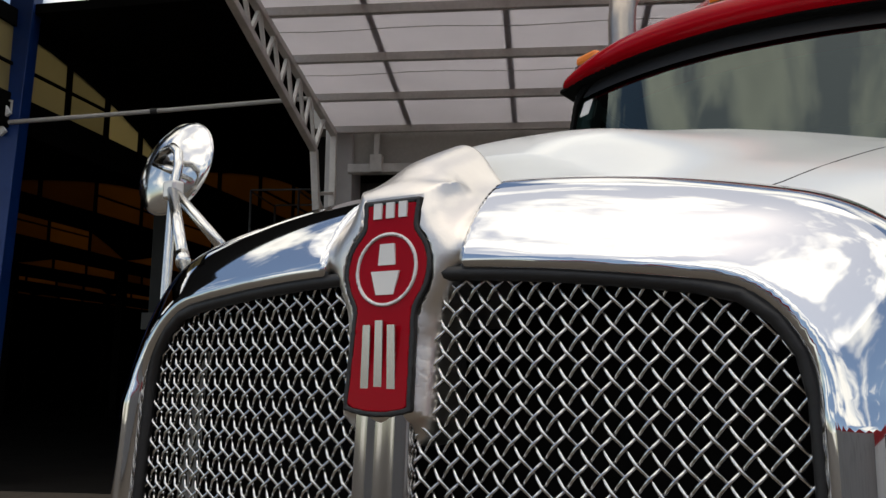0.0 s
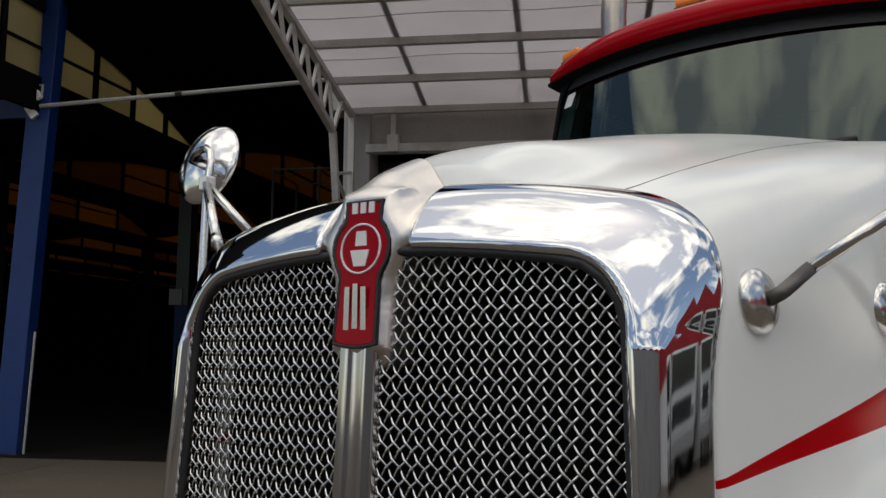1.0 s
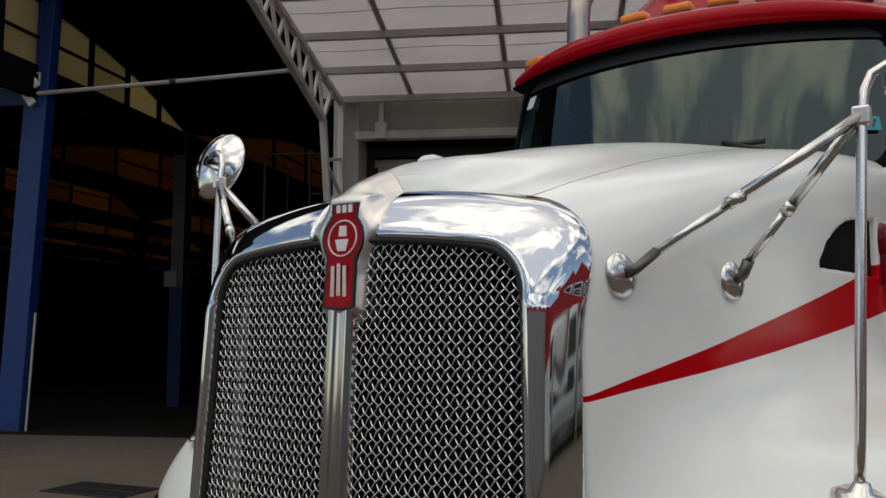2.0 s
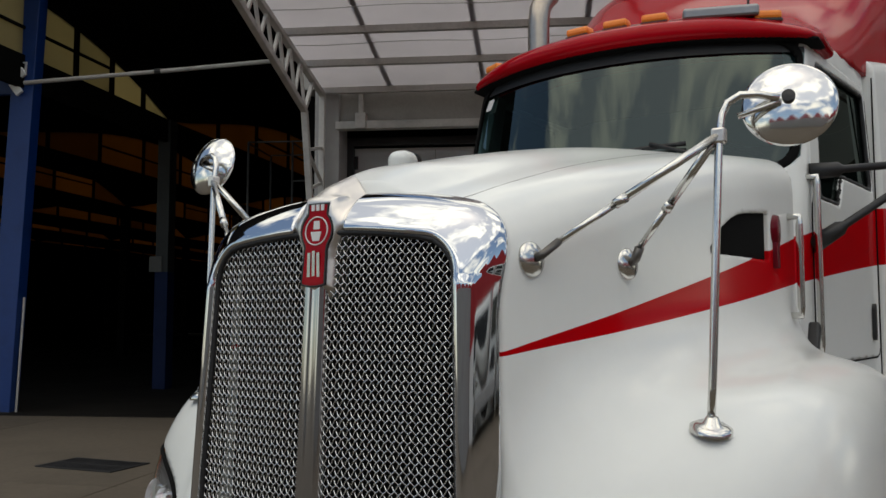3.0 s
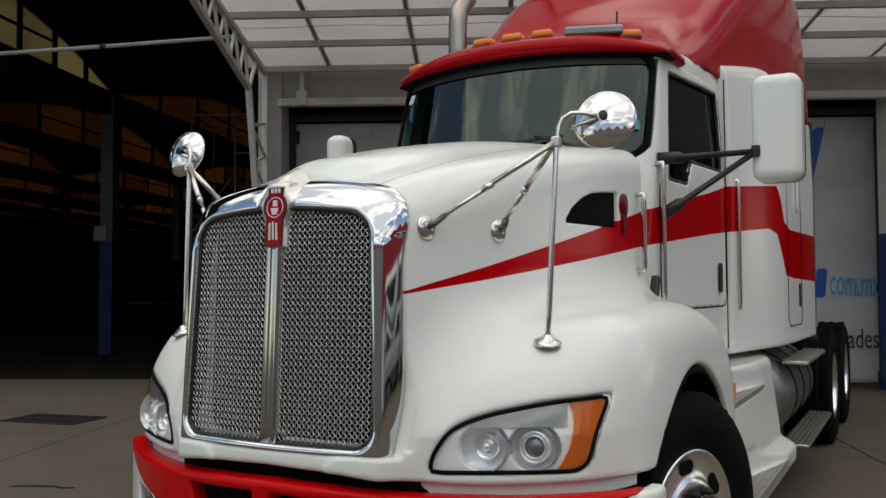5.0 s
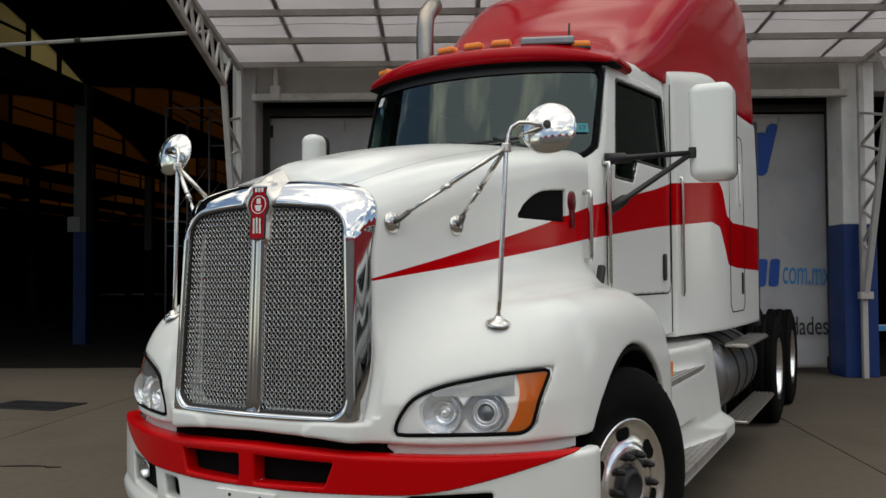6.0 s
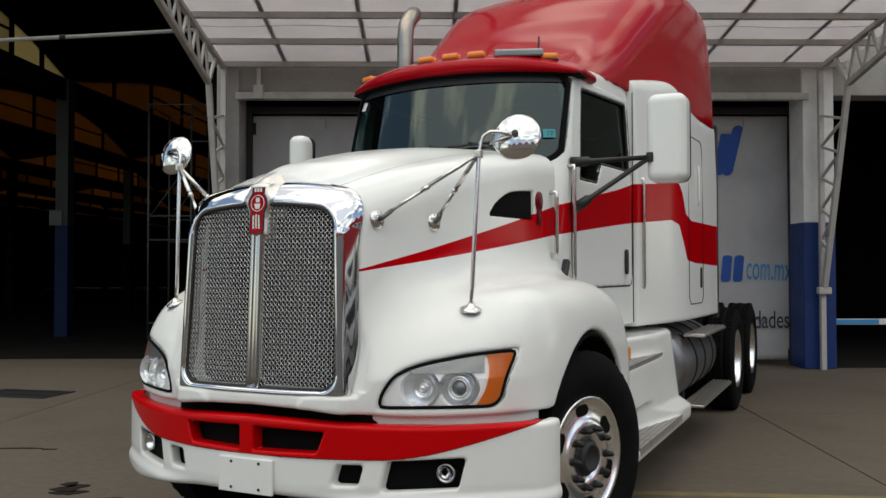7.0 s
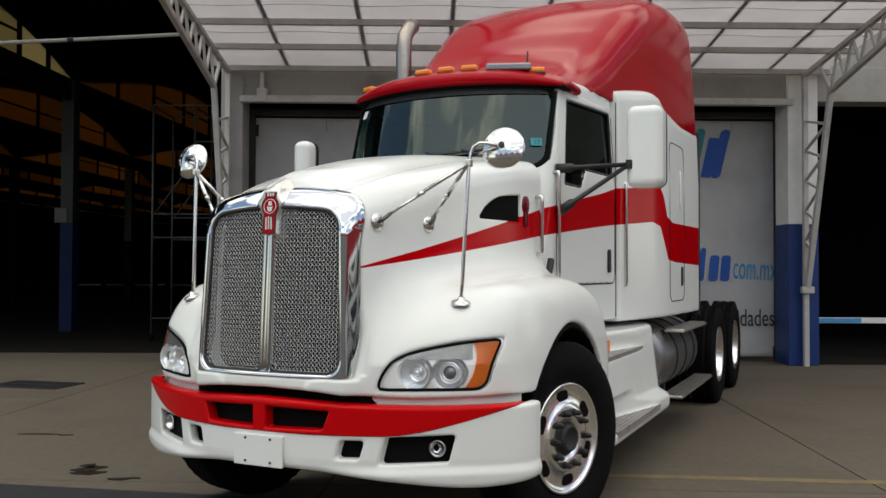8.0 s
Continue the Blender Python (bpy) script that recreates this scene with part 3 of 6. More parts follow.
# ---- cab, sleeper, roof ----
cab_half = curve([1.9, 2.36, 3.24, 3.6], [0.745, 0.775, 0.862, 0.89])
sleeper_half = curve([3.2, 3.5, 4.05, 4.25, 5.0, 5.6], [0.87, 0.93, 1.065, 1.09, 1.13, 1.155])


def screen_y(a, Z):
    """The windscreen's surface: curved in plan, raked back."""
    return 1.90 + 0.40 * a ** 2 * (1 + 0.2 * a) + 0.34 * (Z - 2.1)


def window_zone(Y, Z, grow):
    """The door's window: raked front edge, dropped sill ahead of a notch."""
    sill = 2.095 - 0.13 * (1 - np.clip((Y - 2.66) / 0.10, 0, 1))
    top = 2.575 + 0.03 * (Y - 2.5)
    d = np.maximum(sill - Z, Z - top)
    front = 2.355 + 0.20 * (Z - 2.0)
    d = smax(d, np.maximum(front - Y, Y - 3.31), 0.03)
    return d - grow


def cab_outer(X, Y, Z):
    a = np.abs(X)
    side = a - cab_half(Y) + 0.06 * np.clip(Z - 2.0, 0, 2)
    f = smax(side, (screen_y(a, Z) - Y) * 0.85, 0.06)
    f = smax(f, Z - 2.70 - 0.06 * (Y - 2.3), 0.06)
    f = smax(f, 1.045 - Z, 0.02)
    f = smax(f, np.where(Z < 2.06, (1.99 - Y), -1.0), 0.004)
    return smax(f, Y - 3.345, 0.01)


def screen_zone(X, Z, grow):
    a = np.abs(X)
    q0, q1 = a - 0.735 - grow + 0.10, np.abs(Z - 2.345) - 0.285 - grow + 0.10
    return np.sqrt(np.maximum(q0, 0) ** 2 + np.maximum(q1, 0) ** 2) + np.minimum(np.maximum(q0, q1), 0) - 0.10


def cab_field(X, Y, Z):
    f = cab_outer(X, Y, Z)
    a = np.abs(X)
    hollow = rbox(X, Y, Z, (0, 2.75, 2.08), (0.70, 0.95, 0.58), 0.06)
    hollow = np.maximum(hollow, screen_y(a, Z) + 0.03 - Y)
    f = smax(f, -hollow, 0.01)
    f = smax(f, -np.maximum(window_zone(Y, Z, 0.0), 0.60 - a), 0.015)
    f = smax(f, -np.maximum(screen_zone(X, Z, 0.0), Y - 2.45), 0.012)
    return f


cab = shape("cab", cab_field, (-0.95, 1.7, 1.0), (0.95, 3.4, 2.86), 0.018, M_BODY, truck, "white steel cab with the red stripe")


sleeper_top = curve([3.3, 3.65, 4.0, 4.10, 4.18, 4.28, 4.9, 5.5], [2.775, 2.83, 2.87, 2.86, 2.82, 2.785, 2.725, 2.755])


def sleeper_field(X, Y, Z):
    a = np.abs(X)
    side = a - sleeper_half(Y) + 0.03 * np.clip(Z - 2.2, 0, 2)
    f = smax(side, (Z - sleeper_top(Y)) * 0.9, 0.085)
    f = smax(f, 1.025 - Z, 0.02)
    f = smax(f, 3.350 - Y, 0.012)
    return smax(f, Y - 5.47, 0.03)


sleeper = shape("sleeper", sleeper_field, (-1.25, 3.3, 0.98), (1.25, 5.55, 2.9), 0.022, M_BODY, truck, "white sleeper box behind the cab with the red stripe")

cap_crown = curve([2.1, 2.4, 2.8, 3.2, 3.6, 4.08, 4.5, 5.0, 5.5], [2.735, 2.77, 2.88, 3.08, 3.36, 3.68, 3.86, 3.95, 3.96])
cap_half = curve([2.1, 2.5, 3.2, 3.6, 4.3, 5.0, 5.5], [0.72, 0.76, 0.83, 0.89, 1.02, 1.11, 1.14])


def cap_field(X, Y, Z):
    a = np.abs(X)
    side = a - cap_half(Y) + 0.07 * np.clip(Z - 2.75, 0, 2) ** 1.4
    top = (Z - cap_crown(Y) + 0.10 * (a / 1.0) ** 2) * 0.85
    f = smax(side, top, 0.24)
    f = smax(f, Y - 5.455, 0.10)
    f = smax(f, 2.20 + 0.35 * a ** 2 - Y, 0.03)
    return smax(f, 2.69 - Z, 0.01)


roof_cap = shape("roof_fairing", cap_field, (-1.25, 2.0, 2.66), (1.25, 5.55, 4.05), 0.028, M_RED, truck, "tall glossy red roof fairing")


def visor_line(a):
    return 2.005 + 0.40 * a ** 2 + 0.06 * a ** 4


def visor_edge(a):
    return 2.622 - 0.015 * a ** 2


def visor_field(X, Y, Z):
    a = np.abs(X)
    d = Y - visor_line(a)
    top = (Z - visor_edge(a) - 0.070 + 0.14 * a ** 4 - 0.42 * np.minimum(d, 0.13)) * 0.88
    f = smax(smax(top, visor_edge(a) - Z, 0.03), -d, 0.05)
    f = smax(f, d - 0.42, 0.03)
    return smax(f, a - 0.81, 0.06)


# the underside is red too; this black sheet stands for its shade
def visor_shade(X, Y, Z):
    a = np.abs(X)
    d = Y - visor_line(a)
    f = np.maximum(np.abs(Z - visor_edge(a) - 0.002) - 0.008, np.maximum(0.035 - d, d - 0.20))
    return np.maximum(f, a - 0.80)


visor = shape("sun_visor", visor_field, (-0.92, 1.95, 2.55), (0.92, 2.9, 2.86), 0.011, M_RED, truck, "curved red sun visor over the windscreen")
shape("visor_shade", visor_shade, (-0.9, 1.95, 2.58), (0.9, 2.75, 2.66), 0.012, M_VOID, visor, "black sheet for the shade under the visor")


def lining_field(X, Y, Z):
    """Dark trim inside the cab, open at the windows."""
    a = np.abs(X)
    outer = rbox(X, Y, Z, (0, 2.80, 2.05), (0.735, 1.02, 0.62), 0.05)
    outer = np.maximum(outer, screen_y(a, Z) + 0.045 - Y)
    outer = np.maximum(outer, a - cab_half(Y) + 0.06 * np.clip(Z - 2.0, 0, 2) + 0.03)
    inner = rbox(X, Y, Z, (0, 2.85, 2.08), (0.66, 0.93, 0.55), 0.05)
    f = np.maximum(outer, -inner)
    f = np.maximum(f, -np.maximum(window_zone(Y, Z, 0.0), 0.5 - a))
    return np.maximum(f, -np.maximum(screen_zone(X, Z, -0.01), Y - 2.55))


shape("cab_lining", lining_field, (-0.9, 1.8, 1.4), (0.9, 3.9, 2.75), 0.03, M_INTERIOR, truck, "dark cab interior trim")


def dashboard(X, Y, Z):
    f = rbox(X, Y, Z, (0, 2.22, 1.93), (0.66, 0.22, 0.16), 0.06)
    f = smin(f, rbox(X, Y, Z, (0.36, 2.38, 2.06), (0.22, 0.10, 0.07), 0.04), 0.05)
    return np.maximum(f, screen_y(np.abs(X), Z) + 0.06 - Y)


shape("dashboard", dashboard, (-0.75, 1.9, 1.7), (0.75, 2.6, 2.25), 0.025, M_INTERIOR, truck, "dark grey dashboard")


def seat_field(side):
    def f(X, Y, Z):
        x = X - side * 0.38
        back = rbox(x, Y - 0.12 * (Z - 2.0), Z, (0, 3.12, 2.02), (0.23, 0.08, 0.34), 0.07)
        cushion = rbox(x, Y, Z, (0, 2.92, 1.66), (0.24, 0.24, 0.08), 0.06)
        return smin(back, cushion, 0.06)
    return f


for side in (-1, 1):
    shape("seat", seat_field(side), (side * 0.38 - 0.3, 2.6, 1.5), (side * 0.38 + 0.3, 3.4, 2.45), 0.03, M_INTERIOR, truck, "dark driver seat inside the cab")
bm = bmesh.new()
wheel_m = Matrix.Translation((0.38, 2.50, 2.10)) @ Matrix.Rotation(radians(-35), 4, "X")
tube(bm, [wheel_m @ Vector((0.21 * math.cos(a), 0.21 * math.sin(a), 0)) for a in np.linspace(0, 2 * math.pi, 28, endpoint=False)], 0.014, 6, True)
tube(bm, [wheel_m @ Vector((-0.2, 0, 0)), wheel_m @ Vector((0.2, 0, 0))], 0.014, 6)
tube(bm, [wheel_m @ Vector((0, 0, 0)), wheel_m @ Vector((0, 0, -0.25))], 0.02, 6)
part("steering_wheel", bm, M_BLACK, truck, "", True)


# windscreen and side panes
def skin(name, surface, us, vs, keep, mat, parent, label="", shadow=False):
    """A thin pane over a surface, made of the grid points that keep() accepts."""
    bm = bmesh.new()
    grid = {}
    for i, u in enumerate(us):
        for j, v in enumerate(vs):
            if keep(u, v):
                grid[i, j] = bm.verts.new(surface(u, v))
    for (i, j), a in grid.items():
        q = [(i, j), (i + 1, j), (i + 1, j + 1), (i, j + 1)]
        if all(k in grid for k in q):
            bm.faces.new([grid[k] for k in q])
    ob = part(name, bm, mat, parent, label, True)
    # the pane's outer side faces away from the truck's middle
    if sum(p.normal.dot(p.center - Vector((0, 3.0, p.center.z))) for p in ob.data.polygons) < 0:
        ob.data.flip_normals()
    ob.visible_shadow = shadow
    return ob


screen = skin("windscreen", lambda x, z: (x, float(screen_y(np.array(abs(x)), np.array(z))) + 0.018, z), np.linspace(-0.76, 0.76, 77), np.linspace(2.02, 2.66, 35),
              lambda x, z: float(screen_zone(np.array(x), np.array(z), 0.02)) < 0, M_GLASS, truck, "dark tinted curved windscreen reflecting clouds")


skin("shade_band", lambda x, z: (x, float(screen_y(np.array(abs(x)), np.array(z))) + 0.008, z), np.linspace(-0.76, 0.76, 77), np.linspace(2.565, 2.66, 8),
     lambda x, z: float(screen_zone(np.array(x), np.array(z), 0.02)) < 0, M_BLACK, screen, "black band along the top of the glass", True)


def screen_seal(X, Y, Z):
    a = np.abs(X)
    return np.maximum(np.maximum(screen_zone(X, Z, 0.004), -screen_zone(X, Z, -0.020)), np.abs(Y - screen_y(a, Z) - 0.006) - 0.012)


shape("screen_seal", screen_seal, (-0.8, 1.75, 2.0), (0.8, 2.5, 2.70), 0.010, M_VOID, screen, "black rubber seal")


# cab doors
def door_zone(Y, Z, grow):
    front = 2.225 + 0.16 * np.clip(Z - 2.05, 0, 1)
    d = smax(smax(front - Y, Y - 3.315, 0.03), smax(1.315 - Z, Z - 2.625, 0.03), 0.05)
    return d - grow


def door_field(side):
    def f(X, Y, Z):
        g = cab_outer(X, Y, Z) - 0.004
        g = np.maximum(g, -(cab_outer(X, Y, Z) + 0.05))
        g = smax(g, door_zone(Y, Z, -0.004), 0.006)
        g = smax(g, -window_zone(Y, Z, -0.012), 0.012)
        return np.maximum(g, 0.5 - X * side)
    return f


for side in (1, -1):
    lo, hi = ((0.6, 2.1, 1.25), (0.95, 3.4, 2.7)) if side > 0 else ((-0.95, 2.1, 1.25), (-0.6, 3.4, 2.7))
    door = shape("door", door_field(side), lo, hi, 0.013, M_BODY, truck, "white cab door with the red stripe across it")
    skin("window_pane", lambda y, z: (side * (float(cab_half(np.array(y))) - 0.06 * max(0, z - 2.0) - 0.018), y, z), np.linspace(2.3, 3.36, 54), np.linspace(1.93, 2.64, 36),
         lambda y, z: float(window_zone(np.array(y), np.array(z), 0.015)) < 0, M_SIDE_GLASS, door, "dark side window")

    def window_gasket(X, Y, Z):
        g = np.maximum(window_zone(Y, Z, -0.010), -window_zone(Y, Z, -0.026))
        return np.maximum(np.maximum(g, np.abs(cab_outer(X, Y, Z) + 0.008) - 0.010), -X * side)
    shape("window_gasket", window_gasket, lo, hi, 0.011, M_BLACK, door, "black window rubber")
    bm = bmesh.new()
    loop = [(y, z) for y, z in ((2.25, 2.03), (2.225, 1.9), (2.225, 1.45), (2.235, 1.36), (2.27, 1.318), (2.35, 1.314), (2.8, 1.314), (3.25, 1.314), (3.30, 1.33), (3.318, 1.40), (3.318, 1.9), (3.318, 2.3), (3.315, 2.56))]
    tube(bm, [(side * (float(cab_half(np.array(y))) - 0.06 * max(0, z - 2.0) + 0.001), y, z) for y, z in loop], 0.0042, 6)
    part("door_seal", bm, M_VOID, door, "black rubber seal round the door", True)
    bm = bmesh.new()
    xh = side * (float(cab_half(np.array(3.17))) + 0.004)
    plate(bm, rounded(0.055, 0.17, 0.025, 5, 3.17, 1.48), 0.016, Matrix(((0, 0, side, xh), (1, 0, 0, 0), (0, 1, 0, 0), (0, 0, 0, 1))))
    handle = part("door_handle", bm, M_BLACK, door, "black recessed paddle handle")


def seam(pts, parent, r=0.0045, mat=None, name="panel_joint"):
    bm = bmesh.new()
    tube(bm, pts, r, 6)
    return part(name, bm, mat or M_VOID, parent, "", True)


def sleeper_x(y, z):
    return float(sleeper_half(np.array(y))) - 0.03 * max(0, z - 2.2)


for side in (1, -1):
    loop = [(side * (sleeper_x(y, z)), y, z) for y, z in [(4.30 + 0.08 * (1 - math.cos(t)), 2.42 + 0.08 * math.sin(t)) for t in (0, 0.8, 1.57)] + [(4.75 - 0.0 + 0.06 * math.sin(t), 2.44 + 0.06 * math.cos(t)) for t in (0, 0.8, 1.57)] + [(4.81, 1.9), (4.81, 1.2), (4.75, 1.15), (4.36, 1.15), (4.30, 1.2), (4.30, 1.8), (4.30, 2.42)]]
    seam(loop, sleeper)
    bm = bmesh.new()
    plate(bm, rounded(0.05, 0.17, 0.022, 5, 4.72, 1.36), 0.012, Matrix(((0, 0, side, side * (sleeper_x(4.72, 1.3) - 0.002)), (1, 0, 0, 0), (0, 1, 0, 0), (0, 0, 0, 1))))
    part("hatch_latch", bm, M_BLACK, sleeper, "black hatch latch")
    seam([(side * (sleeper_x(4.62, z) + 0.012), 4.62, z) for z in (1.95, 2.0, 2.2, 2.28)], sleeper, 0.008, M_WHITE, "hatch_grip")
    # dark side extender along the rear edge
    bm = bmesh.new()
    box(bm, (side * 1.12 - 0.025, 5.475, 0.99), (side * 1.12 + 0.025, 5.56, 2.74), 0.008)
    part("side_extender", bm, M_BLACK, truck, "black rubber edge behind the sleeper")
    # joint between cab and sleeper
    seam([(side * (float(cab_half(np.array(3.345))) + 0.0), 3.347, z) for z in (1.06, 1.6, 2.1, 2.68)], cab, 0.0035)
    # grab rails
    for y, z0, z1, off in ((1.90, 1.50, 1.87, 0.035), (2.19, 1.36, 2.05, 0.03), (3.44, 1.29, 2.08, 0.05)):
        x = side * ((float(cab_half(np.array(y))) if y > 1.95 else 0.742) + off)
        bm = bmesh.new()
        tube(bm, [(x - side * (off + 0.01), y, z0 + 0.01), (x, y, z0 + 0.01), (x, y, z0 + 0.04), (x, y, z1 - 0.04), (x, y, z1 - 0.01), (x - side * (off + 0.01), y, z1 - 0.01)], 0.013, 8)
        part("grab_rail", bm, M_STEEL, truck, "thin stainless grab rail", True)
    # rubber hood latch
    bm = bmesh.new()
    box(bm, (-0.02, -0.02, -0.07), (0.02, 0.02, 0.07), 0.01, Matrix.Translation((side * 0.80, 1.98, 1.42)) @ Matrix.Rotation(radians(-28), 4, "X"))
    tube(bm, [(side * 0.80, 2.0, 1.38), (side * 0.82, 2.05, 1.35), (side * 0.82, 2.07, 1.31)], 0.012, 6)
    part("hood_latch", bm, M_BLACK, truck, "black rubber hood latch")
    # air intake and badge on the hood side

    def intake(X, Y, Z):
        z = np.maximum(np.maximum(Z - vent_top(Y), 1.695 - Z), np.maximum(1.225 - Y, Y - 1.69)) - 0.004
        return np.maximum(np.maximum(z, np.abs(hood_field(X, Y, Z) + 0.028) - 0.012), 0.3 - X * side)
    shape("intake_screen", intake, (side * 0.65 - 0.14, 1.18, 1.65), (side * 0.65 + 0.12, 1.74, 1.90), 0.012, M_VOID, truck, "black air intake screen")
    bm = bmesh.new()
    lathe(bm, [(0.0, 0.016), (0.040, 0.014), (0.046, -0.01)], 24, Matrix.Translation((side * 0.724, 1.745, 1.80)) @ Matrix.Rotation(radians(90) * side, 4, "Y") @ Matrix.Diagonal((1.25, 1.0, 1, 1)))
    box(bm, (side * 0.724 - 0.02, 1.720, 1.67), (side * 0.724 + 0.014, 1.770, 1.78), 0.004)
    part("side_badge", bm, M_BADGE, truck, "dark red badge on the hood side", True)

# marker lamps on the visor
for x in (-0.68, -0.155, 0.02, 0.185, 0.605):
    bm = bmesh.new()
    box(bm, (-0.054, -0.034, 0.0), (0.054, 0.034, 0.036), 0.012)
    lamp = part("marker_lamp", bm, M_AMBER, truck, "small amber roof marker lamp")
    lamp.matrix_local = Matrix.Translation((x, visor_line(abs(x)) + 0.135, visor_edge(abs(x)) + 0.116 - 0.14 * x ** 4)) @ Matrix.Rotation(math.atan(0.8 * x), 4, "Z")
    bm = bmesh.new()
    box(bm, (-0.056, -0.036, -0.014), (0.056, 0.036, 0.001), 0.004)
    part("lamp_base", bm, M_BLACK, lamp)
bm = bmesh.new()
box(bm, (-0.15, -0.045, -0.02), (0.15, 0.045, 0.030), 0.012)
ant = part("antenna_plate", bm, M_TANK, truck, "flat grey plate on the roof")
ant.matrix_local = Matrix.Translation((0.435, visor_line(0.435) + 0.145, visor_edge(0.435) + 0.126)) @ Matrix.Rotation(math.atan(0.8 * 0.435), 4, "Z")
bm = bmesh.new()
tube(bm, [(0.52, 2.35, 2.78), (0.52, 2.36, 2.88)], 0.006, 6)
part("antenna_stub", bm, M_BLACK, truck)

# joint of the hood's top panel
def hood_z(x, y):
    lo, hi = 1.2, 2.3
    for _ in range(24):
        mid = (lo + hi) / 2
        lo, hi = (mid, hi) if float(front_body(np.array(x), np.array(y), np.array(mid))) < 0 else (lo, mid)
    return lo


for side in (1, -1):
    pts = []
    for t in np.linspace(0, 1, 24):
        y = 0.36 + 1.60 * t
        x = side * (0.29 + 0.26 * t ** 0.8)
        pts.append((x, y, hood_z(x, y) - 0.0005))
    seam(pts, hood, 0.0011)
    seam([(side * 0.345, 0.19 + 0.0, 0.868), (side * 0.345, 0.186, 0.905)], hood, 0.002)

# wipers
for x0, x1, z0 in ((0.20, -0.22, 2.150), (0.36, 0.10, 2.165)):
    bm = bmesh.new()
    def on_glass(x, z, off):
        return (x, float(screen_y(np.array(abs(x)), np.array(z))) - off, z)
    tube(bm, [on_glass(x0 + (x1 - x0) * t, z0 + 0.012 - 0.02 * t, 0.012) for t in np.linspace(0, 1, 7)], 0.009, 6)
    part("wiper", bm, M_BLACK, truck, "black windscreen wiper", True)
    bm = bmesh.new()
    tube(bm, [on_glass(x0 + 0.20, 2.055, 0.02), on_glass(x0 + 0.14, 2.10, 0.035), on_glass((x0 + x1) / 2, z0 + 0.015, 0.03)], 0.008, 6)
    part("wiper_arm", bm, M_BLACK, truck, "", True)
# stickers on the glass
for x, z, w, h, mat, label in ((-0.665, 2.515, 0.05, 0.06, M_WHITE_INLAY, "small white sticker on the glass"), (0.655, 2.235, 0.075, 0.055, M_LOGO_TEAL, "small teal sticker on the glass")):
    bm = bmesh.new()
    y = float(screen_y(np.array(abs(x)), np.array(z)))
    plate(bm, rounded(w, h, 0.004, 2), 0.002, Matrix.Translation((x, y + 0.006, z)) @ Matrix.Rotation(math.atan(0.95 * x), 4, "Z") @ Matrix.Rotation(radians(70), 4, "X"))
    part("sticker", bm, mat, screen, label)

# ---- bumper ----
bump_red = curve([0, 0.32, 0.58, 0.72, 0.85, 1.0, 1.10, 1.2], [0.668, 0.665, 0.664, 0.680, 0.712, 0.759, 0.796, 0.85])
bump_top = curve([0, 0.2, 0.45, 0.8, 1.2], [0.818, 0.812, 0.800, 0.792, 0.800])
bump_low = curve([0, 0.25, 0.6, 0.95, 1.2], [0.505, 0.496, 0.458, 0.425, 0.450])


def bumper_line(a):
    return 0.145 + 0.385 * a ** 2


def bumper_front(X, Y, Z):
    a = np.abs(X)
    s = np.clip((0.535 - Z) / 0.05, 0, 1)
    lip = 0.022 * s * s * (3 - 2 * s) * np.clip((a - 0.3) / 0.3, 0, 1)
    under = 0.16 * np.clip(0.56 - Z, 0, 1) ** 1.2
    wide = a - 1.150 + 0.5 * under - 0.6 * lip
    return smax((bumper_line(a) + under - lip - Y) * 0.85, wide, 0.08)


def bumper_solid(X, Y, Z):
    a = np.abs(X)
    f = smax(bumper_front(X, Y, Z), Z - bump_top(a), 0.022)
    f = smax(f, bump_low(a) - Z, 0.035)
    return smax(f, Y - 0.80, 0.02)


def bumper_holes(X, Z):
    a = np.abs(X)
    slot = smax(np.abs(a - 0.192) - 0.157 + 0.36 * np.clip(0.77 - Z, 0, 1) * (a > 0.186), np.maximum(Z - 0.786 + 0.035 * a, 0.685 + 0.01 * a - Z), 0.012)
    fog = smax(np.abs(a - 0.712 - 0.22 * (Z - 0.6)) - 0.138, np.abs(Z - 0.602 - 0.03 * (a - 0.7)) - 0.061, 0.02)
    vent = smax(np.abs(a - 0.437 - 0.25 * (Z - 0.6)) - 0.052, np.abs(Z - 0.602) - 0.041, 0.018)
    return np.minimum(np.minimum(slot, fog), vent)


def bumper_field(X, Y, Z):
    f = bumper_solid(X, Y, Z)
    # a moulded shell, open behind
    f = smax(f, -(bumper_front(X, Y, Z) + 0.055), 0.01)
    h = bumper_holes(X, Z)
    return smax(f, -h, 0.014)


bumper = shape("bumper", bumper_field, (-1.22, 0.08, 0.36), (1.22, 0.88, 0.90), 0.0105, M_WHITE, truck, "white moulded front bumper with a red upper band")


def band_field(X, Y, Z):
    a = np.abs(X)
    f = bumper_solid(X, Y, Z) - 0.005
    f = smax(f, bump_red(a) - Z, 0.004)
    f = np.maximum(f, -(bumper_front(X, Y, Z) + 0.060))
    f = np.maximum(f, np.maximum(Y - 0.70, a - 1.105))
    return smax(f, -bumper_holes(X, Z) - 0.001, 0.012)


shape("bumper_band", band_field, (-1.2, 0.08, 0.64), (1.2, 0.8, 0.86), 0.0075, M_BRIGHT_RED, bumper, "bright red upper band of the bumper")


def hole_backing(X, Y, Z):
    """Black backing some way inside the bumper's openings, for the dark of their depth."""
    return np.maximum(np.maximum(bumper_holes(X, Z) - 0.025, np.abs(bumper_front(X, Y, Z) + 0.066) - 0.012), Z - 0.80)


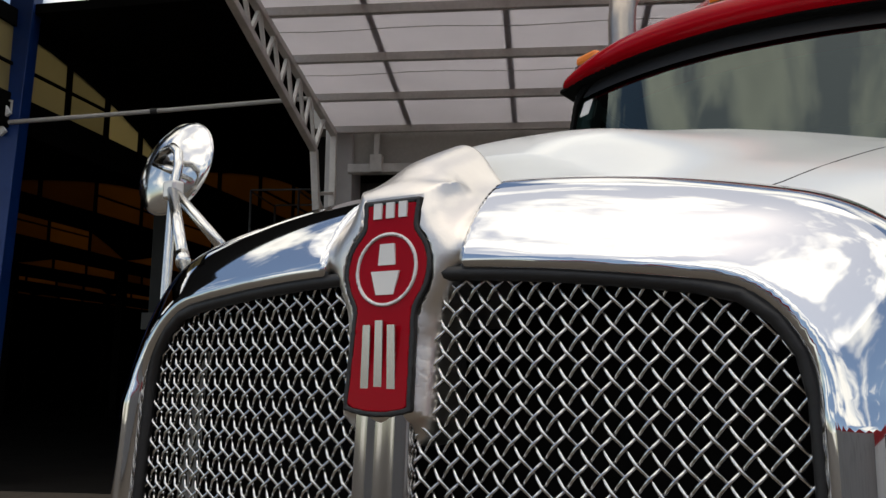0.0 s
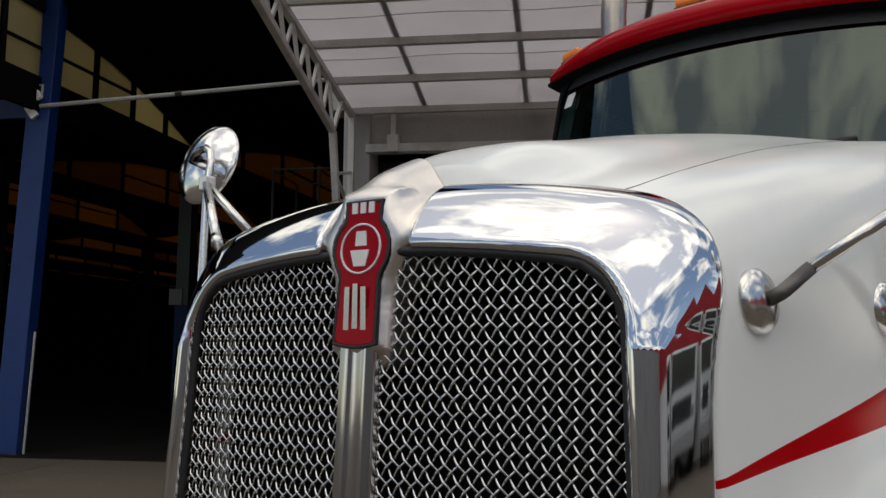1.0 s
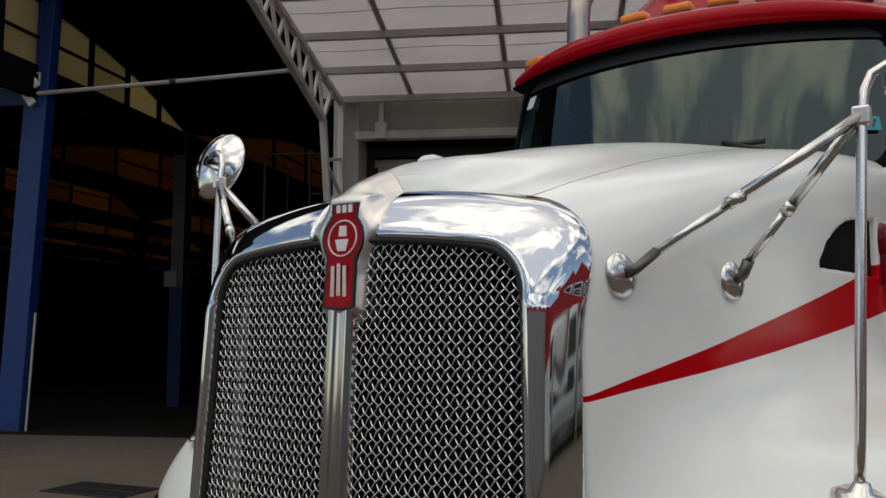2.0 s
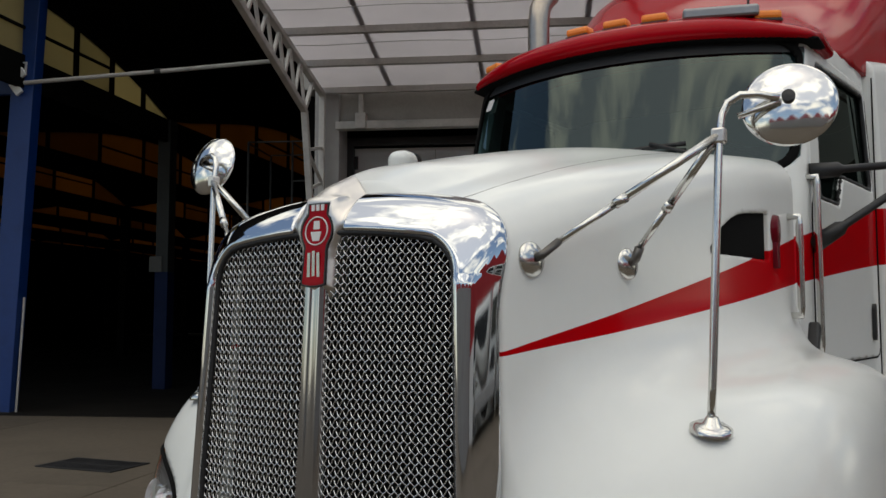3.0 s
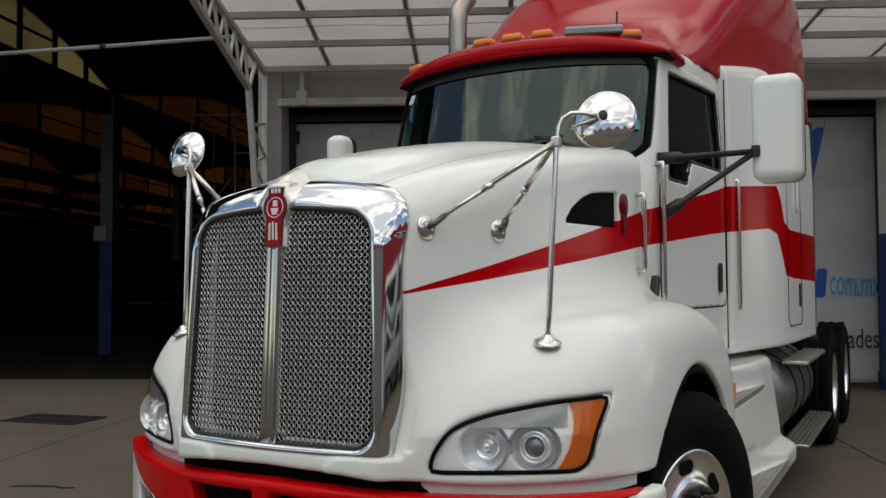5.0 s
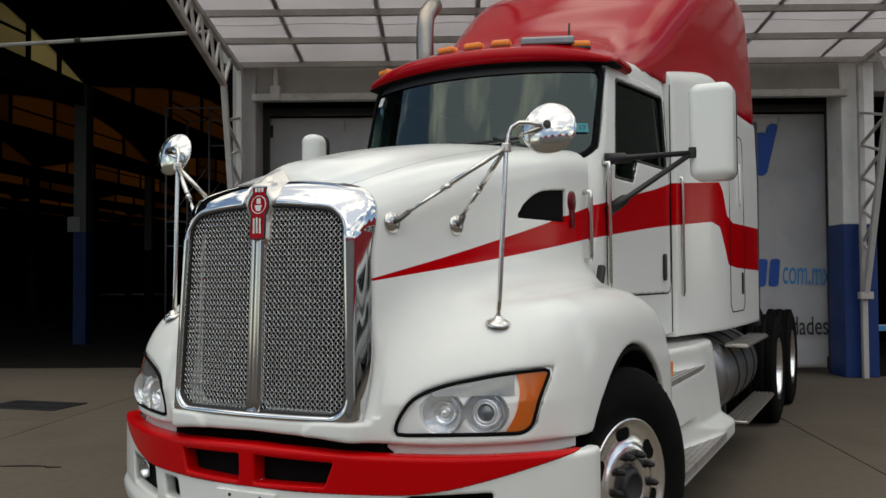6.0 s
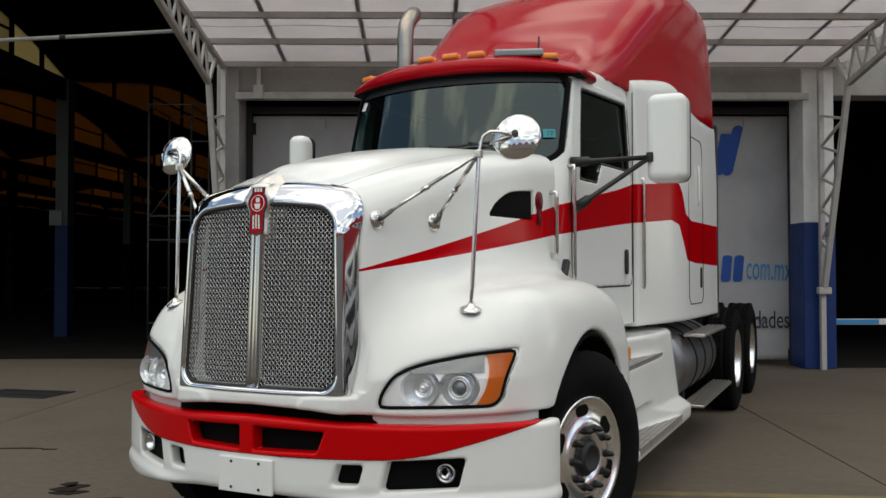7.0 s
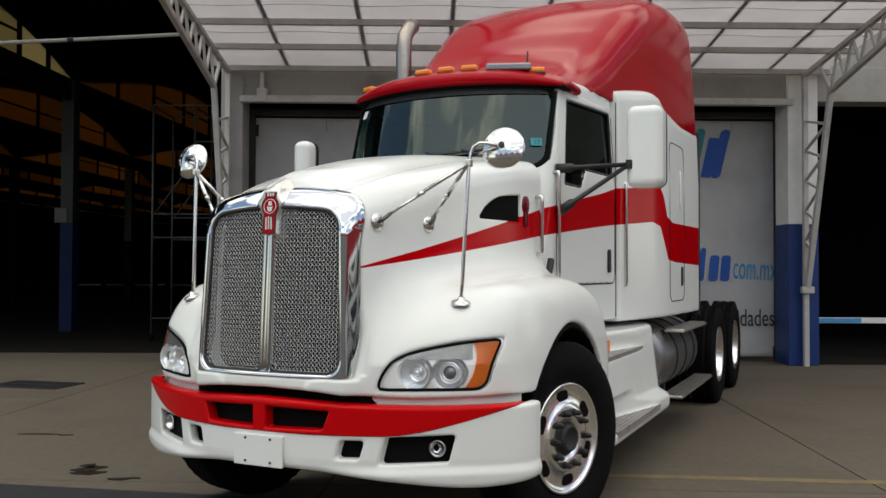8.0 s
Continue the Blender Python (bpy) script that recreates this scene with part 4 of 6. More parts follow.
shape("hole_backing", hole_backing, (-1.0, 0.15, 0.5), (1.0, 0.85, 0.84), 0.012, M_VOID, bumper, "black backing for the dark inside the bumper openings")


def valance(side):
    """Set-back strip of the fender between lip and bumper."""
    def f(X, Y, Z):
        a = X * side
        g = np.abs(fender_field(X, Y, np.maximum(Z, 0.84)) + 0.040) - 0.010
        g = np.maximum(np.maximum(g, np.abs(Z - 0.815) - 0.030), 0.47 + 1.2 * np.clip(0.84 - Z, 0, 1) - a)
        return np.maximum(g, Y - 0.80)
    return f


for side in (1, -1):
    lo, hi = ((0.4, 0.2, 0.76), (1.15, 0.85, 0.87)) if side > 0 else ((-1.15, 0.2, 0.76), (-0.4, 0.85, 0.87))
    shape("fender_valance", valance(side), lo, hi, 0.009, M_WHITE, truck, "white set-back strip under the fender")
for side in (1, -1):
    bm = bmesh.new()
    m = Matrix.Translation((side * 0.785, bumper_line(0.785) + 0.035, 0.604)) @ Matrix.Rotation(side * radians(12), 4, "Z") @ Matrix.Rotation(radians(90), 4, "X")
    lathe(bm, [(0.0, -0.028), (0.018, -0.024), (0.030, -0.004), (0.036, 0.004), (0.039, 0.0), (0.039, -0.05)], 24, m)
    part("fog_lamp", bm, M_CHROME, bumper, "round clear fog lamp", True)
# black boxes stand for the parts and shade in the gap under the hood
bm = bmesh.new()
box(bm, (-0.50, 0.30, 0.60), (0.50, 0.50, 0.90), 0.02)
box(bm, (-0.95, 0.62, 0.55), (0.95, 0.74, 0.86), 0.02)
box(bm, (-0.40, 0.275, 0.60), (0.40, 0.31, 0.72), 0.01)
part("gap_backing", bm, M_VOID, truck, "black boxes that fill the dark gap between bumper and hood")
bm = bmesh.new()
box(bm, (-0.136, bumper_line(0.0) - 0.010, 0.506), (0.136, bumper_line(0.0) + 0.006, 0.650), 0.003)
holder = part("plate_holder", bm, M_WHITE, bumper, "blank white number plate holder")
for x in (-0.07, 0.07):
    for z in (0.526, 0.632):
        bm = bmesh.new()
        lathe(bm, [(0.0, 0.0), (0.006, 0.0), (0.007, -0.003)], 10, Matrix.Translation((x, bumper_line(0.0) - 0.0125, z)) @ Matrix.Rotation(radians(90), 4, "X"))
        part("bolt", bm, M_DARK_STEEL, holder)


# ---- headlights ----
def headlight(side):
    def inside(X):
        return 0.3 - X * side

    lo, hi = ((0.48, 0.2, 0.83), (1.06, 0.75, 1.14)) if side > 0 else ((-1.06, 0.2, 0.83), (-0.48, 0.75, 1.14))

    axis = Vector((side * 0.10, -0.99, 0.06)).normalized()
    pods = []
    for x, z in ((0.690, 0.945), (0.826, 0.944)):
        pods.append(Vector((side * x, lens_y(x, z) + 0.016, z)))

    def reflector(X, Y, Z):
        g = np.maximum(headlight_zone(X, Y, Z, 0.005), front_body(X, Y, Z) + 0.012)
        g = np.maximum(np.maximum(g, -(front_body(X, Y, Z) + 0.12)), inside(X))
        for c in pods:
            d = (X - c.x) * axis.x + (Y - c.y) * axis.y + (Z - c.z) * axis.z
            q = np.maximum(np.sqrt(np.maximum((X - c.x) ** 2 + (Y - c.y) ** 2 + (Z - c.z) ** 2 - d ** 2, 0)) - 0.074, -d - 0.075)
            g = smax(g, -q, 0.004)
        return g

    lamp = shape("headlight", reflector, lo, hi, 0.006, M_REFLECT, truck, "clear headlight with chrome reflectors and amber indicator")

    def edge_at(a0, z0, da, dz):
        lo_, hi_ = 0.0, 0.6
        for _ in range(28):
            mid = (lo_ + hi_) / 2
            v = float(headlight_zone(np.array(a0 + da * mid), np.array(0.3), np.array(z0 + dz * mid), 0.0))
            lo_, hi_ = (mid, hi_) if v < 0 else (lo_, mid)
        return a0 + da * lo_, z0 + dz * lo_

    def on_lamp(a, z, depth):
        return (side * a, lens_y(a, z) + depth, z)

    loop = [edge_at(0.80, 0.955, math.cos(t), math.sin(t)) for t in np.linspace(0, 2 * math.pi, 120, endpoint=False)]
    bm = bmesh.new()
    tube(bm, [on_lamp(a, z, 0.004) for a, z in loop], 0.0068, 8, True)
    part("gasket", bm, M_VOID, lamp, "thin black rubber gasket", True)

    def patch(name, rows, mat, label, depth):
        """A moulded lens laid between two lines of the lamp's face."""
        bm = bmesh.new()
        grid = []
        for (a0, z0), (a1, z1) in rows:
            grid.append([bm.verts.new(on_lamp(a0 + (a1 - a0) * k / 8, z0 + (z1 - z0) * k / 8, depth)) for k in range(9)])
        for p, q in zip(grid, grid[1:]):
            for k in range(8):
                bm.faces.new((p[k], p[k + 1], q[k + 1], q[k]))
        bmesh.ops.solidify(bm, geom=list(bm.faces), thickness=0.004)
        return part(name, bm, mat, lamp, label)

    def amber_edge(z):
        return 0.892 + 0.038 * (1 - ((z - 1.0) / 0.12) ** 2)

    rows = []
    for z in np.linspace(0.872, 1.083, 24):
        a0 = amber_edge(z)
        a1 = edge_at(a0, z, 1.0, 0.0)[0]
        if a1 > a0 + 0.004:
            rows.append(((a0, z), (a1, z)))
    patch("indicator", rows, M_AMBER, "amber indicator lens", 0.006)
    rows = []
    for a in np.linspace(0.66, 0.915, 24):
        top = edge_at(a, 1.0, 0.0, 1.0)[1]
        rows.append(((a, 1.006), (min(a, amber_edge(top) - 0.004), top)))
    patch("prism_strip", rows, M_PRISM, "ribbed grey reflector strip", 0.007)
    for c, rim, projector in ((pods[0], 0.075, False), (pods[1], 0.073, True)):
        m = Matrix.Translation(c) @ axis.to_track_quat("Z", "Y").to_matrix().to_4x4()
        bm = bmesh.new()
        lathe(bm, [(rim, 0.0), (rim * 0.97, -0.012), (rim * 0.88, -0.030), (rim * 0.72, -0.046), (rim * 0.5, -0.058), (rim * 0.25, -0.064), (0.0, -0.066)], 40, m)
        part("lamp_bowl", bm, M_LAMP, lamp, "round chrome lamp bowl", True)
        bm = bmesh.new()
        if projector:
            lathe(bm, [(0.050, -0.056), (0.050, -0.004), (0.047, 0.0), (0.043, -0.004), (0.041, -0.012), (0.038, -0.012), (0.037, -0.004), (0.033, -0.003), (0.031, -0.012)], 40, m)
        else:
            lathe(bm, [(0.040, -0.055), (0.040, -0.026), (0.037, -0.024), (0.030, -0.040), (0.016, -0.046), (0.014, -0.024), (0.009, -0.018), (0.0, -0.016)], 40, m)
        part("inner_reflector", bm, M_LAMP, lamp, "", True)
        if projector:
            bm = bmesh.new()
            lathe(bm, [(0.0, 0.004), (0.012, 0.002), (0.024, -0.005), (0.032, -0.014)], 40, m)
            part("projector_lens", bm, M_LENSBALL, lamp, "dark projector lens", True)

    pane = skin("lens_cover", lambda a, z: (side * a, lens_y(a, z), z), np.linspace(0.53, 1.01, 49), np.linspace(0.865, 1.095, 31),
                lambda a, z: float(headlight_zone(np.array(a), np.array(0.3), np.array(z), 0.002)) < 0, M_LENS, lamp, "clear lens cover")


def lens_y(a, z):
    """The body's front surface at a place, found by bisection."""
    lo, hi = 0.15, 1.0
    for _ in range(26):
        mid = (lo + hi) / 2
        if float(front_body(np.array(a), np.array(mid), np.array(z))) > 0.0:
            lo = mid
        else:
            hi = mid
    return lo + 0.001


M_LAMP = material("lamp_silver", (0.95, 0.96, 0.98), 0.12, 0.70, grain=0.01, stain=0.0, bump=0.0)
M_REFLECT = material("lamp_reflector", (0.95, 0.955, 0.96), 0.25, 0.0, spec=0.5, grain=0.01, stain=0.0, bump=0.0)
M_PRISM = material("prism_plastic", (0.58, 0.57, 0.57), 0.2, 0.5, grain=0.12, scale=60, bump=0.06, bump_scale=90)
M_LENSBALL = material("projector_glass", (0.14, 0.16, 0.18), 0.05, 0.2, coat=1.0, grain=0.05, bump=0.0)
headlight(1)
headlight(-1)


# ---- wheels ----
def tyre_profile(r, w):
    return [(0.30, -w * 0.40), (0.36, -w * 0.5), (r - 0.07, -w * 0.5), (r - 0.02, -w * 0.44), (r, -w * 0.36), (r, -w * 0.22), (r - 0.012, -w * 0.215), (r - 0.012, -w * 0.19), (r, -w * 0.185), (r, -w * 0.03), (r - 0.012, -w * 0.025), (r - 0.012, w * 0.0), (r, w * 0.005),
            (r, w * 0.16), (r - 0.012, w * 0.165), (r - 0.012, w * 0.19), (r, w * 0.195), (r, w * 0.36), (r - 0.02, w * 0.44), (r - 0.07, w * 0.5), (r - 0.12, w * 0.52), (0.36, w * 0.5), (0.31, w * 0.44), (0.295, w * 0.40)]


def wheel(m, front, label):
    """Local z points out of the truck."""
    r, w = 0.515, 0.28
    bm = bmesh.new()
    lathe(bm, tyre_profile(r, w), 64)
    tyre = part("wheel", bm, M_RUBBER, truck, label, True)
    tyre.matrix_local = m
    bm = bmesh.new()
    n = 48 if front else 80
    for k in range(n):
        a = 2 * math.pi * k / n
        for zz in ((-0.105, -0.065), (0.065, 0.105)) if front else ((-0.115, -0.07), (-0.02, 0.02), (0.07, 0.115)):
            box(bm, (r - 0.01, -0.010, zz[0]), (r + (0.0015 if front else 0.006), 0.010, zz[1]), 0, Matrix.Rotation(a, 4, "Z"))
    tagged(part("tread", bm, M_RUBBER, tyre), kind="stuff")
    bm = bmesh.new()
    if front:
        lathe(bm, [(0.285, 0.06), (0.297, 0.125), (0.290, 0.132), (0.279, 0.124), (0.270, 0.112), (0.250, 0.108), (0.198, 0.110), (0.184, 0.121), (0.174, 0.129), (0.150, 0.130), (0.082, 0.130), (0.082, 0.05)], 64)
    else:
        lathe(bm, [(0.285, 0.06), (0.297, 0.125), (0.290, 0.132), (0.272, 0.118), (0.262, 0.02), (0.25, -0.02), (0.20, -0.05), (0.15, -0.055), (0.15, 0.03), (0.12, 0.05), (0.0, 0.05)], 64)
    rim = part("rim", bm, M_ALU, tyre, "polished aluminium disc wheel", True)
    if front:
        for k in range(10):
            a = 2 * math.pi * (k + 0.5) / 10
            bm = bmesh.new()
            m2 = Matrix.Translation((0.142 * math.cos(a), 0.142 * math.sin(a), 0.128))
            lathe(bm, [(0.021, 0.0), (0.021, 0.012), (0.0155, 0.014), (0.0155, 0.036), (0.009, 0.052), (0.0, 0.055)], 8, m2)
            part("nut_cover", bm, M_BLACK, tyre)
        # black plates on the solid disc give the dark of the hand holes
        for k in range(6):
            a = 2 * math.pi * (k + 0.1) / 6
            bm = bmesh.new()
            m2 = Matrix.Rotation(a, 4, "Z") @ Matrix.Translation((0.228, 0, 0.1005)) @ Matrix.Rotation(radians(90), 4, "Z")
            plate(bm, rounded(0.098, 0.052, 0.0255, 6), 0.012, m2)
            part("hand_hole", bm, M_VOID, tyre)
        bm = bmesh.new()
        lathe(bm, [(0.082, 0.10), (0.078, 0.134), (0.068, 0.150), (0.055, 0.150), (0.050, 0.142), (0.0, 0.142)], 32)
        part("hub", bm, M_DARK_STEEL, tyre, "black oil-bath hub", True)
    return tyre


STEER = radians(17)
for side in (1, -1):
    turn_y = Matrix.Rotation(radians(90) * side, 4, "Y")
    wheel(Matrix.Translation((side * 0.985, 1.40, 0.515)) @ Matrix.Rotation(-STEER, 4, "Z") @ turn_y, True, "front tyre on a polished rim, turned slightly")
    for y in (6.63, 7.98):
        wheel(Matrix.Translation((side * 1.05, y, 0.515)) @ turn_y, False, "rear drive tyre with a deep dish rim")
        wheel(Matrix.Translation((side * 0.73, y, 0.515)) @ turn_y, False, "inner rear drive tyre")

# ---- chassis, skirts, tank, stack ----
for side in (1, -1):
    bm = bmesh.new()
    box(bm, (side * 0.42 - 0.045, 0.65, 0.70), (side * 0.42 + 0.045, 8.7, 0.98), 0.01)
    part("frame_rail", bm, M_DARK_STEEL, truck, "black chassis rail")
    bm = bmesh.new()
    tube(bm, [(0, 6.63, 0.515), (side * 0.95, 6.63, 0.515)], 0.09, 10)
    tube(bm, [(0, 7.98, 0.515), (side * 0.95, 7.98, 0.515)], 0.09, 10)
    tube(bm, [(0, 1.40, 0.48), (side * 0.93, 1.40, 0.50)], 0.06, 10)
    part("axle", bm, M_DARK_STEEL, truck, "", True)

    def liner(X, Y, Z):
        g = np.maximum(np.abs(np.sqrt(((Y - 1.46) / 1.03) ** 2 + (Z - 0.50) ** 2) - 0.605) - 0.012, 0.50 - Z)
        return np.maximum(np.maximum(g, 0.50 - X * side), fender_field(X, Y, np.maximum(Z, 0.80)) + 0.014)
    shape("wheel_arch_liner", liner, (side * 0.8 - 0.34, 0.75, 0.45), (side * 0.8 + 0.34, 2.2, 1.2), 0.017, M_VOID, truck, "black wheel arch liner")

    def skirt(X, Y, Z):
        a = X * side
        crease = 0.545 - 0.05 * np.clip((Y - 2.6) / 1.4, 0, 1)
        k = np.clip((crease - Z) / 0.07, 0, 1)
        wide = 1.045 + 0.06 * np.clip((0.98 - Z) / 0.5, 0, 1) + 0.085 * k * k * (3 - 2 * k)
        f = smax(a - wide + 0.12 * np.clip((Y - 3.72) / 0.34, 0, 1) ** 2, Z - 0.985, 0.04)
        f = smax(smax(f, 0.335 - Z, 0.05), smax(2.08 - Y, Y - 4.06 - 0.06 * np.clip((0.6 - Z) / 0.2, 0, 1), 0.02), 0.05)
        notch = smax(0.838 - Z, Y - 3.62, 0.02)
        notch = smax(notch, 0.84 + 0.25 * np.clip((Y - 2.3) / 1.2, 0, 1) + 0.12 * np.clip(Z - 0.90, 0, 1) - a, 0.05)
        low = smax(smax(0.418 - Z, Z - 0.58, 0.03), Y - 3.50, 0.03)
        low = smax(low, 0.95 + 0.26 * np.clip((Y - 2.3) / 1.15, 0, 1) - a, 0.04)
        f = smax(smax(f, -notch, 0.03), -low, 0.02)
        return np.maximum(f, 0.72 - a)
    lo, hi = ((0.68, 2.0, 0.30), (1.28, 4.24, 1.04)) if side > 0 else ((-1.28, 2.0, 0.30), (-0.68, 4.24, 1.04))
    sk = shape("side_skirt", skirt, lo, hi, 0.018, M_WHITE, truck, "white side skirt with two recessed steps")
    for z, x0, x1, y0, y1 in ((0.836, 0.84, 1.062, 2.12, 3.45), (0.412, 0.95, 1.192, 2.12, 3.45)):
        bm = bmesh.new()
        outline = [(x0, y0), (x1, y0), (x1, y1 - 0.05), (x1 - 0.02, y1), (x1 - 0.05, y1), (x0, y0 + 0.5)]
        plate(bm, [(p * side, q) for p, q in outline], 0.044, Matrix.Translation((0, 0, z - 0.030)))
        for i in range(26):
            for j in range(6):
                y = y0 + 0.08 + i * (y1 - y0 - 0.16) / 25
                x = x1 - 0.02 - j * 0.032
                if x > x0 + 0.02 + (y - y0) / (y1 - y0) * (x1 - x0 - 0.06):
                    lathe(bm, [(0.0, 0.017), (0.008, 0.017), (0.010, 0.013)], 6, Matrix.Translation((side * x, y, z)))
        part("step_tread", bm, M_TREAD, sk, "perforated aluminium step tread")
    bm = bmesh.new()
    m = Matrix.Translation((side * 0.79, 4.10, 0.66)) @ Matrix.Rotation(radians(-90), 4, "X")
    lathe(bm, [(0.0, 0.0), (0.24, 0.0), (0.29, 0.02), (0.305, 0.06), (0.305, 1.60), (0.29, 1.64), (0.24, 1.66), (0.0, 1.66)], 40, m)
    tank = part("fuel_tank", bm, M_TANK, truck, "dull aluminium fuel tank with black straps", True)
    for y in (4.62, 5.05, 5.48):
        bm = bmesh.new()
        lathe(bm, [(0.306, -0.025), (0.313, -0.025), (0.313, 0.025), (0.306, 0.025)], 40, Matrix.Translation((side * 0.79, y, 0.66)) @ Matrix.Rotation(radians(-90), 4, "X"))
        part("tank_strap", bm, M_BLACK, tank, "", True)
    for x, y0, y1, z, w in ((1.12, 4.35, 5.55, 0.905, 0.17), (1.13, 4.15, 5.80, 0.375, 0.18)):
        bm = bmesh.new()
        box(bm, (side * x - w / 2, y0, z - 0.016), (side * x + w / 2, y1, z + 0.008), 0.006)
        for i in range(5):
            box(bm, (side * x - w / 2 + 0.02 + i * w / 5.6, y0 + 0.01, z + 0.010), (side * x - w / 2 + 0.032 + i * w / 5.6, y1 - 0.01, z + 0.018))
        part("tank_step", bm, M_CAST, truck, "ribbed aluminium step over the tank")
    bm = bmesh.new()
    box(bm, (side * 0.98 - 0.04, 4.44, 0.36), (side * 0.98 + 0.04, 4.48, 0.90), 0.01)
    part("tank_bracket", bm, M_DARK_STEEL, truck)
    # side lamp on the fender
    bm = bmesh.new()
    box(bm, (side * 1.098 - 0.012, 2.17, 0.90), (side * 1.098 + 0.012, 2.25, 0.98), 0.008)
    part("side_lamp", bm, M_AMBER, truck, "small amber side lamp")

bm = bmesh.new()
sx, sy = -0.97, 3.40
tube(bm, [(sx, sy, 1.2), (sx, sy, 2.2), (sx, sy, 3.30), (sx, sy + 0.02, 3.40), (sx, sy + 0.09, 3.48), (sx, sy + 0.16, 3.53)], 0.066, 24)
part("exhaust_pipe", bm, M_STACK, truck, "tall bent stainless exhaust stack", True)


# ---- mirrors ----
def fender_mirror(side):
    def P(x, y, z):
        return Vector((side * x, y, z + (0.0 if side > 0 else 0.03 * min(1.0, max(0.0, (z - 1.3) / 0.6)))))
    bm = bmesh.new()
    tube(bm, [P(0.810, 0.618, 1.270), P(0.813, 0.626, 1.35), P(0.832, 0.660, 1.93), P(0.836, 0.672, 1.975), P(0.848, 0.680, 2.005), P(0.875, 0.69, 2.022), P(0.915, 0.700, 2.020), P(0.957 if side > 0 else 0.945, 0.712, 2.008)], 0.0095, 10)
    mast = part("fender_mirror", bm, M_STEEL, truck, "round fender mirror on a stainless tripod", True)
    bm = bmesh.new()
    tube(bm, [P(0.868, 0.69, 1.972), P(0.915, 0.706, 1.988), P(0.957, 0.714, 2.004)], 0.0075, 8)
    part("brace", bm, M_STEEL, mast, "", True)
    for (fx, fy, fz), n in (((0.473, 0.412, 1.638), Vector((1, -0.25, 0.1))), ((0.568, 0.765, 1.642), Vector((1, -0.25, 0.1)))):
        foot = P(fx, fy, fz)
        top = P(0.830, 0.656, 1.925)
        d = top - foot
        bm = bmesh.new()
        tube(bm, [foot + d * 0.13, foot + d * 0.46], 0.0085, 10)
        tube(bm, [foot + d * 0.44, foot + d * 0.50], 0.0125, 10)
        tube(bm, [foot + d * 0.48, foot + d], 0.0105, 10)
        part("strut", bm, M_STEEL, mast, "", True)
        bm = bmesh.new()
        nn = Vector((side * n.x, n.y, n.z)).normalized()
        m = Matrix.Translation(foot - nn * 0.004) @ nn.to_track_quat("Z", "Y").to_matrix().to_4x4()
        lathe(bm, [(0.041, -0.004), (0.041, 0.004), (0.036, 0.009), (0.024, 0.013), (0.018, 0.016), (0.0, 0.017)], 28, m)
        base = part("strut_foot", bm, M_STEEL, mast, "", True)
        bm = bmesh.new()
        tube(bm, [foot + nn * 0.010, foot + nn * 0.014 + d * 0.03, foot + d * 0.14], 0.0125, 4)
        part("swivel", bm, M_SWIVEL, mast, "", True)
    bm = bmesh.new()
    lathe(bm, [(0.048, -0.004), (0.047, 0.006), (0.036, 0.012), (0.020, 0.016), (0.014, 0.030), (0.0, 0.032)], 28, Matrix.Translation(P(0.810, 0.618, 1.256)) @ Matrix.Rotation(side * radians(10), 4, "Y") @ Matrix.Rotation(radians(12), 4, "X"))
    part("mast_foot", bm, M_STEEL, mast, "", True)
    bm = bmesh.new()
    box(bm, (-0.016, -0.014, -0.018), (0.016, 0.014, 0.018), 0.005, Matrix.Translation(P(0.832, 0.660, 1.925)))
    part("clamp", bm, M_CAST, mast)
    # bowl shaped head, its glass faces back
    back = Vector((0.16 if side > 0 else -0.02, -1.0, 0.26)).normalized()
    m = Matrix.Translation(P(0.970 if side > 0 else 0.950, 0.752, 2.005)) @ back.to_track_quat("Z", "Y").to_matrix().to_4x4()
    bm = bmesh.new()
    lathe(bm, [(0.0, 0.028), (0.02, 0.027), (0.05, 0.022), (0.078, 0.012), (0.096, 0.001), (0.1035, -0.004), (0.107, -0.010), (0.104, -0.014)], 48, m)
    part("mirror_bowl", bm, M_BOWL, mast, "polished round mirror back", True)
    bm = bmesh.new()
    lathe(bm, [(0.0, -0.012), (0.104, -0.013)], 48, m)
    part("mirror_glass", bm, M_MIRROR, mast)
    bm = bmesh.new()
    lathe(bm, [(0.015, 0.022), (0.015, 0.038), (0.0, 0.04)], 16, m)
    part("bolt_cap", bm, M_BLACK, mast)


fender_mirror(1)
fender_mirror(-1)


